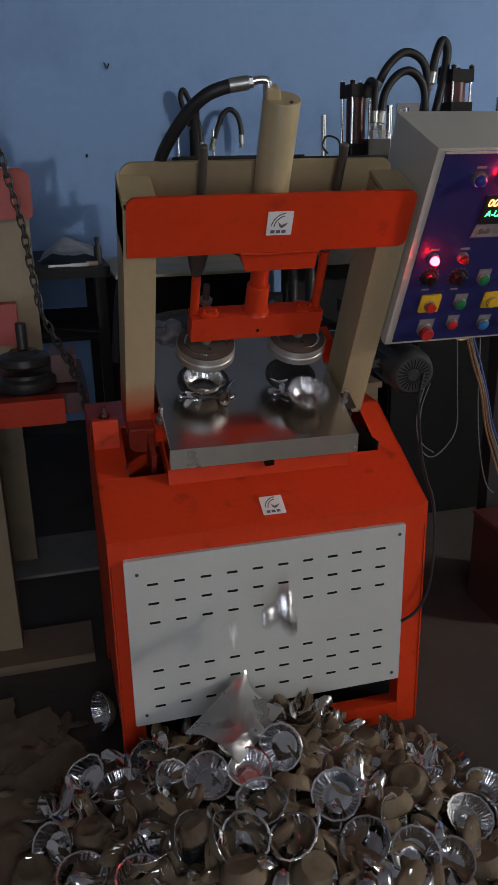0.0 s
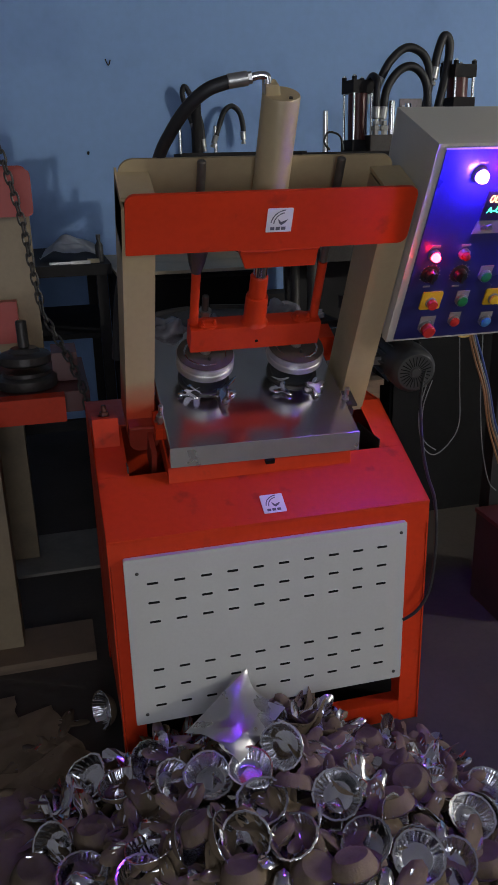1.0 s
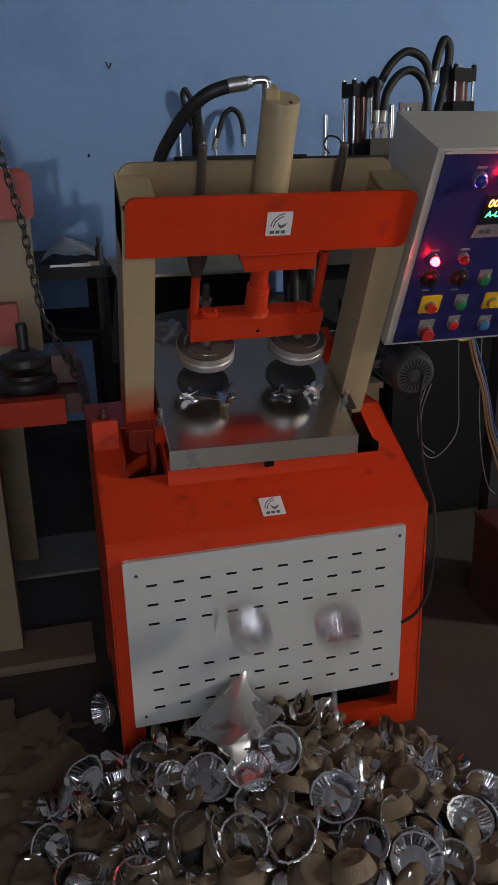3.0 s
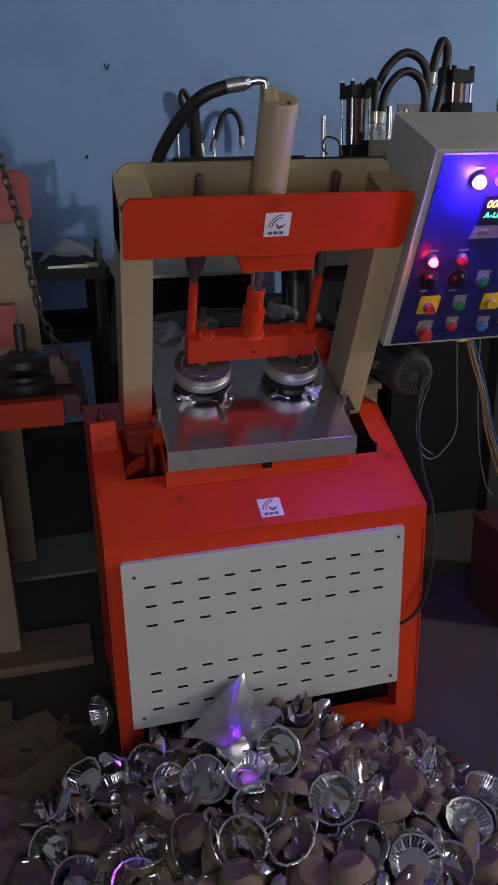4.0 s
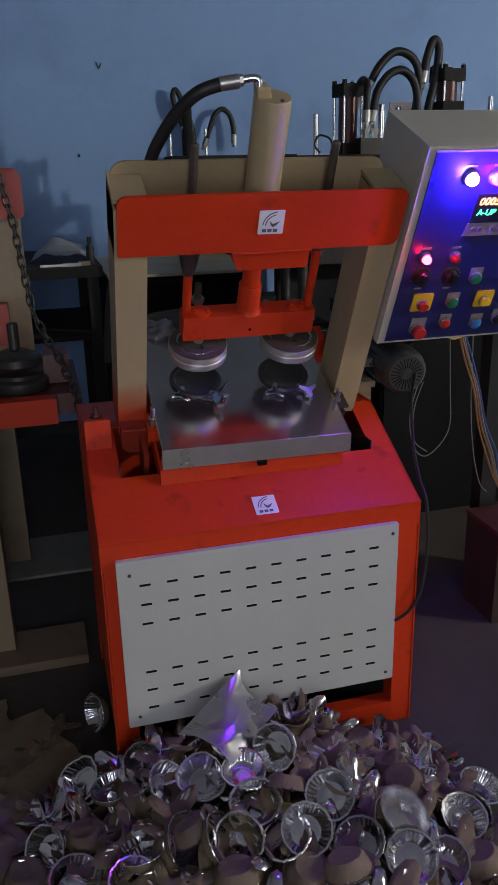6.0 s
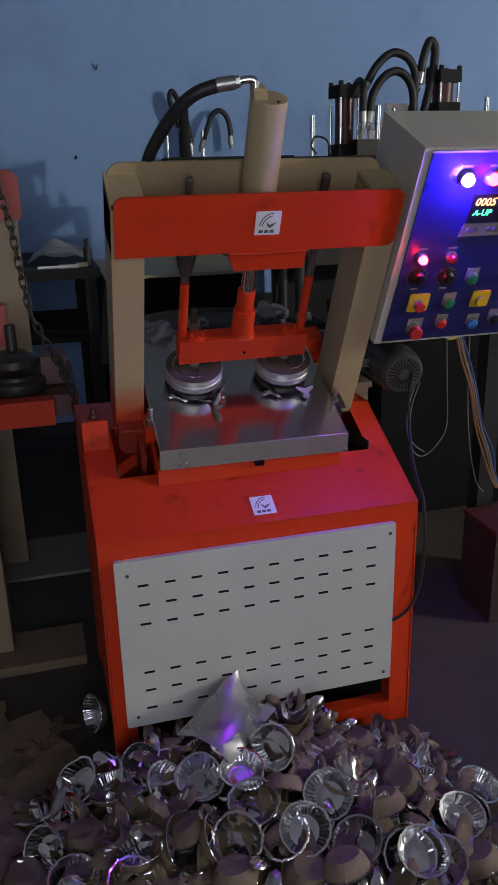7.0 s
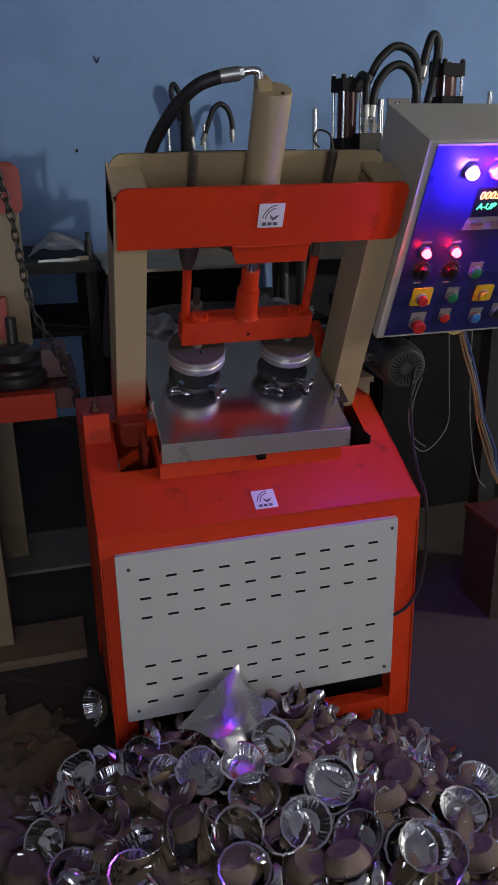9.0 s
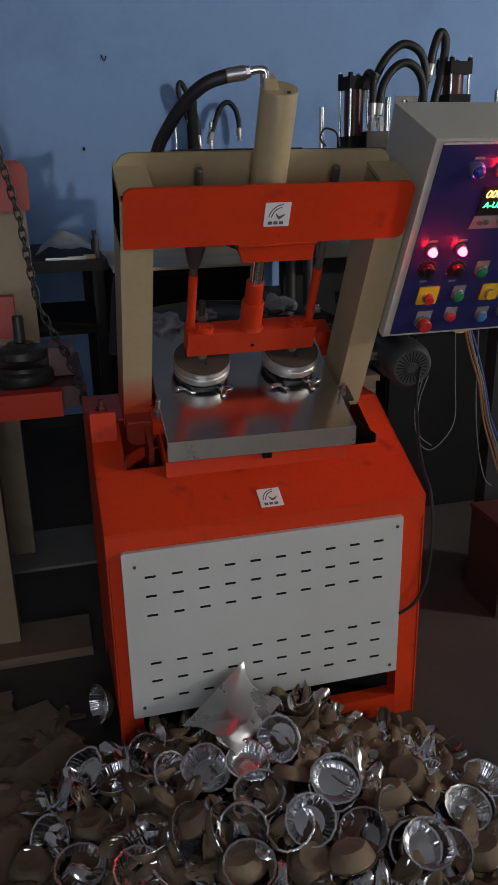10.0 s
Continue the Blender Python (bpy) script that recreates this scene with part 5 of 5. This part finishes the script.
while made < 900:
    x, y = rnd.uniform(-0.62, 0.45), rnd.uniform(-0.82, 0.0)
    hh = heap(x, y)
    if hh <= 0.006:
        continue
    made += 1
    v, f, mt = rnd.choice(geo)
    m = facing(x, y, max(0.01, hh * rnd.uniform(0.4, 0.84)), (rnd.uniform(-0.6, 0.6), rnd.uniform(-0.7, 0.4), rnd.choice((-1, -1, 1)) * rnd.uniform(0.5, 1)), rnd.uniform(0, 360))
    o = len(verts)
    verts += [tuple(m @ Vector(p)) for p in v]
    faces += [tuple(i + o for i in q) for q in f]
    mats += mt
N = 40
o = len(verts)
for i in range(N + 1):
    for j in range(N + 1):
        x, y = -0.62 + 1.08 * i / N, -0.8 + 0.79 * j / N
        verts.append((x, y, max(-0.01, heap(x, y) - 0.03 + 0.012 * noise.noise((x * 18, y * 18, 0)))))
for i in range(N):
    for j in range(N):
        a = o + i * (N + 1) + j
        faces.append((a, a + N + 1, a + N + 2, a + 1))
        mats.append(1)
me = bpy.data.meshes.new("scrap_heap")
me.from_pydata(verts, [], faces)
me.materials.append(FOIL)
me.materials.append(KRAFT)
me.polygons.foreach_set("material_index", mats)
tagged(new("scrap_heap", me), "heap of mixed foil and brown paper scraps on the floor", "scrap heap", kind="stuff")

# large foil offcut leaning against the cabinet
A, B, C, D = (Vector(p) for p in ((-0.068, -0.020, 0.263), (-0.244, -0.140, 0.209), (-0.140, -0.235, 0.180), (0.004, -0.100, 0.194)))
bm = bmesh.new()
n = 34
g = [[None] * (n + 1) for _ in range(n + 1)]
for i in range(n + 1):
    for j in range(n + 1):
        u, v = i / n, j / n
        p = A * (1 - u) * (1 - v) + D * u * (1 - v) + C * u * v + B * (1 - u) * v
        # punched edges bite inwards, the middle bulges
        p += Vector((-0.022, 0.006, -0.012)) * math.sin(math.pi * u) * (1 - v) ** 2
        p += Vector((0.004, 0.0, 0.024)) * math.sin(math.pi * u) * v ** 3
        p += Vector((0, -0.035, 0.006)) * math.sin(math.pi * u) * math.sin(math.pi * v)
        p += Vector((0, 0.018, 0)) * noise.noise((u * 3, v * 3, 2.0)) * math.sin(math.pi * u) + Vector((0.002, 0.009, 0.004)) * noise.ridged_multi_fractal((u * 4, v * 4, 5.0), 0.9, 2.1, 3, 0.9, 2.0) * math.sin(math.pi * u) * math.sin(math.pi * v)
        g[i][j] = bm.verts.new(p)
for i in range(n):
    for j in range(n):
        bm.faces.new((g[i][j], g[i + 1][j], g[i + 1][j + 1], g[i][j + 1]))
bmesh.ops.solidify(bm, geom=bm.faces[:], thickness=0.0008)
tagged(part("foil_offcut", bm, foil_material("dull_foil", 0.25, 0.12, 16, 0.6), smooth=True), "large creased silver foil offcut leaning on the cabinet", "offcut")


# ---- bowls and scraps that fly from the press ----
fliers = []
for i in range(8):
    ob = bowl_at(Matrix(), (0, 1)[i % 2], "freshly pressed foil-lined paper bowl falling from the press", "falling bowls")
    fliers.append(ob)
flying_scraps = [scrap_at((2, 6, 6, 6, 6, 6, 2, 6)[i], Matrix(), "small foil scrap sliding off the steel tray", "falling scraps") for i in range(8)]


# torn foil tips left on the tray round the dies
v, f, mt = scrap_geometry(81, 3, 0.03, 0.25)
me = bpy.data.meshes.new("paper_scrap")
me.from_pydata(v, [], f)
me.materials.append(FOIL)
me.polygons.foreach_set("use_smooth", [True] * len(f))
SCRAPS.append(me)
for x, y, z, a in ((-0.125, 0.274, 0.881, 10), (-0.034, 0.256, 0.872, 75), (0.112, 0.256, 0.872, 130), (0.196, 0.252, 0.870, 200)):
    scrap_at(7, facing(x, y, z, (0.1, -0.55, 0.83), a), "small torn foil tip on the steel tray", "foil tips on the tray")


# ---- what moves ----
def blink(lens, lit_spans):
    """Turns a lens drum so that its lit face shows during the given spans."""
    base = lens.matrix_basis.copy()
    lit_now = bool(lit_spans and lit_spans[0][0] <= 0)
    angle = 0 if lit_now else 180
    rows = [(0.0, base @ pose(0, 0, 0, angle))]
    for a, b in lit_spans:
        for t, on in ((a, True), (b, False)):
            if t <= 0 or t >= 10:
                continue
            if t - 0.12 > rows[-1][0]:
                rows.append((t - 0.12, base @ pose(0, 0, 0, angle)))
            rows.append((t, base @ pose(0, 0, 0, angle)))
            for i in (1, 2, 3):
                rows.append((t + i / 30, base @ pose(0, 0, 0, angle + 60 * i)))
            angle += 180
            if t < 9.7:
                rows.append((t + 0.22, base @ pose(0, 0, 0, angle)))
    rows.append((10.0, base @ pose(0, 0, 0, angle)))
    walk(lens, rows)


def motions():
    stroke = [(0.0, 0.171), (0.7, 0.171), (1.0, 0.132), (1.25, 0.112), (1.5, 0.103), (2.0, 0.102), (2.25, 0.126), (2.5, 0.154), (2.65, 0.171), (3.4, 0.172), (3.7, 0.131),
              (4.0, 0.110), (4.2, 0.103), (4.75, 0.102), (5.0, 0.133), (5.2, 0.156), (5.35, 0.171), (5.5, 0.173), (6.1, 0.172), (6.4, 0.131), (6.7, 0.107), (7.0, 0.103),
              (7.5, 0.104), (7.75, 0.134), (8.0, 0.165), (8.15, 0.173), (8.7, 0.172), (9.0, 0.140), (9.25, 0.118), (9.5, 0.107), (9.7, 0.102), (10.0, 0.102)]
    walk(crosshead, [(t, pose(0, 0, u)) for t, u in stroke])
    blink(blue_lens, [(0.37, 1.63), (3.1, 4.36), (5.9, 7.03), (8.5, 9.83)])
    blink(yellow_lens, [(2.0, 2.55), (4.78, 5.33), (7.39, 8.02)])
    blink(heat_lens_b, [(7.25, 11.0)])

    # each bowl waits in its die, slides down the tray, falls and comes to rest
    def height(t):
        for (a, p), (b, q) in zip(stroke, stroke[1:]):
            if a <= t <= b:
                return p + (q - p) * (t - a) / (b - a)
        return stroke[-1][1]

    left, right = HEAD @ pose(XM - 0.117, YR, -0.065), HEAD @ pose(XM + 0.117, YR, -0.065)
    rests = {
        0: (right, 0.0, [(0.0, 0.162, 0.2, 0.872), (0.1, 0.163, 0.08, 0.777), (0.2, 0.163, -0.06, 0.631), (0.3, 0.195, -0.12, 0.396), (0.4, 0.23, -0.2, 0.178), (0.5, 0.2, -0.4, 0.14), (0.6, 0.153, -0.508, 0.111)], (-0.15, -0.55, 0.8), (35, 20)),
        1: (left, 0.0, [(0.0, -0.086, 0.279, 0.909), (0.1, -0.082, 0.22, 0.902), (0.2, -0.08, 0.14, 0.839), (0.3, -0.078, -0.04, 0.676), (0.4, -0.067, -0.12, 0.463), (0.5, -0.015, -0.2, 0.232), (0.6, 0.031, -0.3, 0.15), (0.7, 0.016, -0.503, 0.135)], (0.1, -0.35, -0.9), (40, -15)),
        2: (left, 2.65, [(2.7, -0.09, 0.24, 0.9), (2.8, -0.116, 0.14, 0.854), (2.9, -0.103, -0.02, 0.697), (3.0, -0.083, -0.12, 0.436), (3.1, -0.07, -0.3, 0.217), (3.3, -0.12, -0.62, 0.11)], (0.2, -0.2, 0.9), (30, 25)),
        3: (right, 2.65, [(2.7, 0.15, 0.24, 0.9), (2.8, 0.134, 0.14, 0.829), (2.9, 0.123, -0.02, 0.667), (3.0, 0.131, -0.12, 0.397), (3.1, 0.113, -0.3, 0.174), (3.3, 0.08, -0.64, 0.1)], (-0.2, -0.2, 0.9), (30, -20)),
        4: (left, 5.35, [(5.4, -0.08, 0.24, 0.898), (5.5, -0.083, 0.14, 0.848), (5.6, -0.077, -0.02, 0.684), (5.7, -0.014, -0.1, 0.378), (5.8, 0.0, -0.2, 0.2), (5.95, -0.038, -0.428, 0.158)], (-0.1, -0.6, 0.75), (30, 20)),
        5: (right, 5.35, [(5.4, 0.167, 0.26, 0.915), (5.5, 0.15, 0.2, 0.865), (5.6, 0.149, 0.1, 0.784), (5.7, 0.15, -0.04, 0.621), (5.8, 0.16, -0.12, 0.38), (5.9, 0.17, -0.25, 0.19), (6.1, 0.17, -0.52, 0.128)], (0.1, -0.5, 0.85), (25, -25)),
        6: (left, 8.05, [(8.1, -0.082, 0.24, 0.898), (8.2, -0.082, 0.13, 0.821), (8.3, -0.07, -0.02, 0.646), (8.4, -0.036, -0.1, 0.363), (8.5, -0.069, -0.22, 0.156), (8.6, -0.13, -0.38, 0.16), (8.7, -0.178, -0.475, 0.127)], (0.05, -0.3, 0.95), (35, 20)),
        7: (right, 8.05, [(8.1, 0.177, 0.22, 0.87), (8.2, 0.191, 0.1, 0.78), (8.3, 0.198, -0.04, 0.597), (8.4, 0.175, -0.1, 0.372), (8.5, 0.09, -0.2, 0.2), (8.6, 0.039, -0.356, 0.178)], (-0.05, -0.62, 0.78), (30, -20)),
    }
    for i, (start, leaves, way, n, (sx, sy)) in rests.items():
        start = start @ pose(0, 0, 0.0025 * (i // 2))
        base = start.to_3x3().to_4x4()
        rows = []
        if way[0][0] > 0:
            times = sorted({0.0, leaves - 0.25, leaves} | {t for t, _ in stroke if t < leaves - 0.04})
            rows = [(t, start @ pose(0, 0, height(t) - 0.05 * min(1, max(0, (t - leaves + 0.25) / 0.25)))) for t in times]
        last = len(way) - 1
        for k, (t, x, y, z) in enumerate(way):
            if k == last:
                m = facing(x, y, z, n, 0)
            else:
                q = base.to_quaternion().slerp(facing(0, 0, 0, n, 0).to_quaternion(), max(0, k - 1) / last)
                m = Matrix.Translation((x, y, z)) @ q.to_matrix().to_4x4() @ pose(0, 0, 0, sx * math.sin(k * 1.1), sy * math.sin(k * 0.9), 0)
            rows.append((t, m))
        rows.append((10.0, rows[-1][1]))
        # a settled bowl lies still
        if rows[-1][0] - rows[-2][0] > 0.3:
            rows.insert(-1, (rows[-2][0] + 0.1, rows[-2][1]))
        walk(fliers[i], rows)
    tracks = [
        [(0.0, -0.003, -0.1, 0.456), (0.1, -0.012, -0.16, 0.279), (0.2, -0.015, -0.2, 0.15)],
        [(0.0, -0.116, -0.1, 0.418), (0.1, -0.125, -0.16, 0.258), (0.2, -0.13, -0.2, 0.15)],
        [(0.0, -0.1, 0.268, 0.883), (2.2, -0.108, 0.265, 0.882), (2.5, -0.118, 0.243, 0.87), (2.6, -0.144, 0.213, 0.856), (2.75, -0.15, 0.1, 0.799), (2.9, -0.155, -0.05, 0.62), (3.05, -0.16, -0.15, 0.35), (3.2, -0.17, -0.2, 0.13)],
        [(0.0, 0.112, 0.283, 0.891), (2.35, 0.13, 0.265, 0.882), (2.5, 0.146, 0.224, 0.861), (2.6, 0.164, 0.166, 0.832), (2.7, 0.128, 0.1, 0.799), (2.85, 0.12, -0.06, 0.6), (2.95, 0.11, -0.12, 0.4), (3.1, 0.1, -0.2, 0.14)],
        [(0.0, -0.12, 0.27, 0.884), (4.9, -0.129, 0.258, 0.878), (5.0, -0.09, 0.18, 0.839), (5.1, -0.041, 0.096, 0.796), (5.2, -0.082, 0.04, 0.779), (5.3, -0.126, -0.03, 0.702), (5.4, -0.188, -0.1, 0.47), (5.5, -0.228, -0.16, 0.27), (5.6, -0.24, -0.18, 0.13)],
        [(0.0, 0.195, 0.262, 0.88), (4.9, 0.19, 0.248, 0.873), (5.0, 0.193, 0.2, 0.85), (5.1, 0.195, 0.152, 0.825), (5.2, 0.188, 0.091, 0.794), (5.3, 0.183, -0.02, 0.685), (5.4, 0.121, -0.06, 0.597), (5.5, 0.053, -0.1, 0.425), (5.6, 0.045, -0.16, 0.25), (5.7, 0.04, -0.2, 0.15)],
        [(0.0, -0.045, 0.262, 0.88), (7.5, -0.038, 0.249, 0.873), (7.8, -0.034, 0.155, 0.826), (7.9, -0.064, 0.04, 0.783), (8.0, -0.187, -0.03, 0.726), (8.1, -0.258, -0.1, 0.522), (8.2, -0.304, -0.16, 0.328), (8.3, -0.32, -0.2, 0.13)],
        [(0.0, 0.2, 0.25, 0.874), (7.5, 0.197, 0.238, 0.868), (7.8, 0.122, 0.152, 0.825), (7.9, 0.102, 0.05, 0.781), (8.0, -0.063, -0.04, 0.628), (8.1, -0.108, -0.1, 0.51), (8.2, -0.158, -0.2, 0.309), (8.3, -0.17, -0.24, 0.15)],
    ]
    for i, way in enumerate(tracks):
        first_fall = next(k for k, p in enumerate(way) if p[3] < 0.79)
        rows = []
        for k, (t, x, y, z) in enumerate(way):
            f = max(0, k - first_fall + 1)
            rows.append((t, Matrix.Translation((x, y, z)) @ pose(0, 0, 0, LEAN + 40 * f, 25 * f, 50 * i)))
        rows.append((way[-1][0] + 0.1, rows[-1][1]))
        rows.append((10.0, rows[-1][1]))
        walk(flying_scraps[i], rows)


motions()
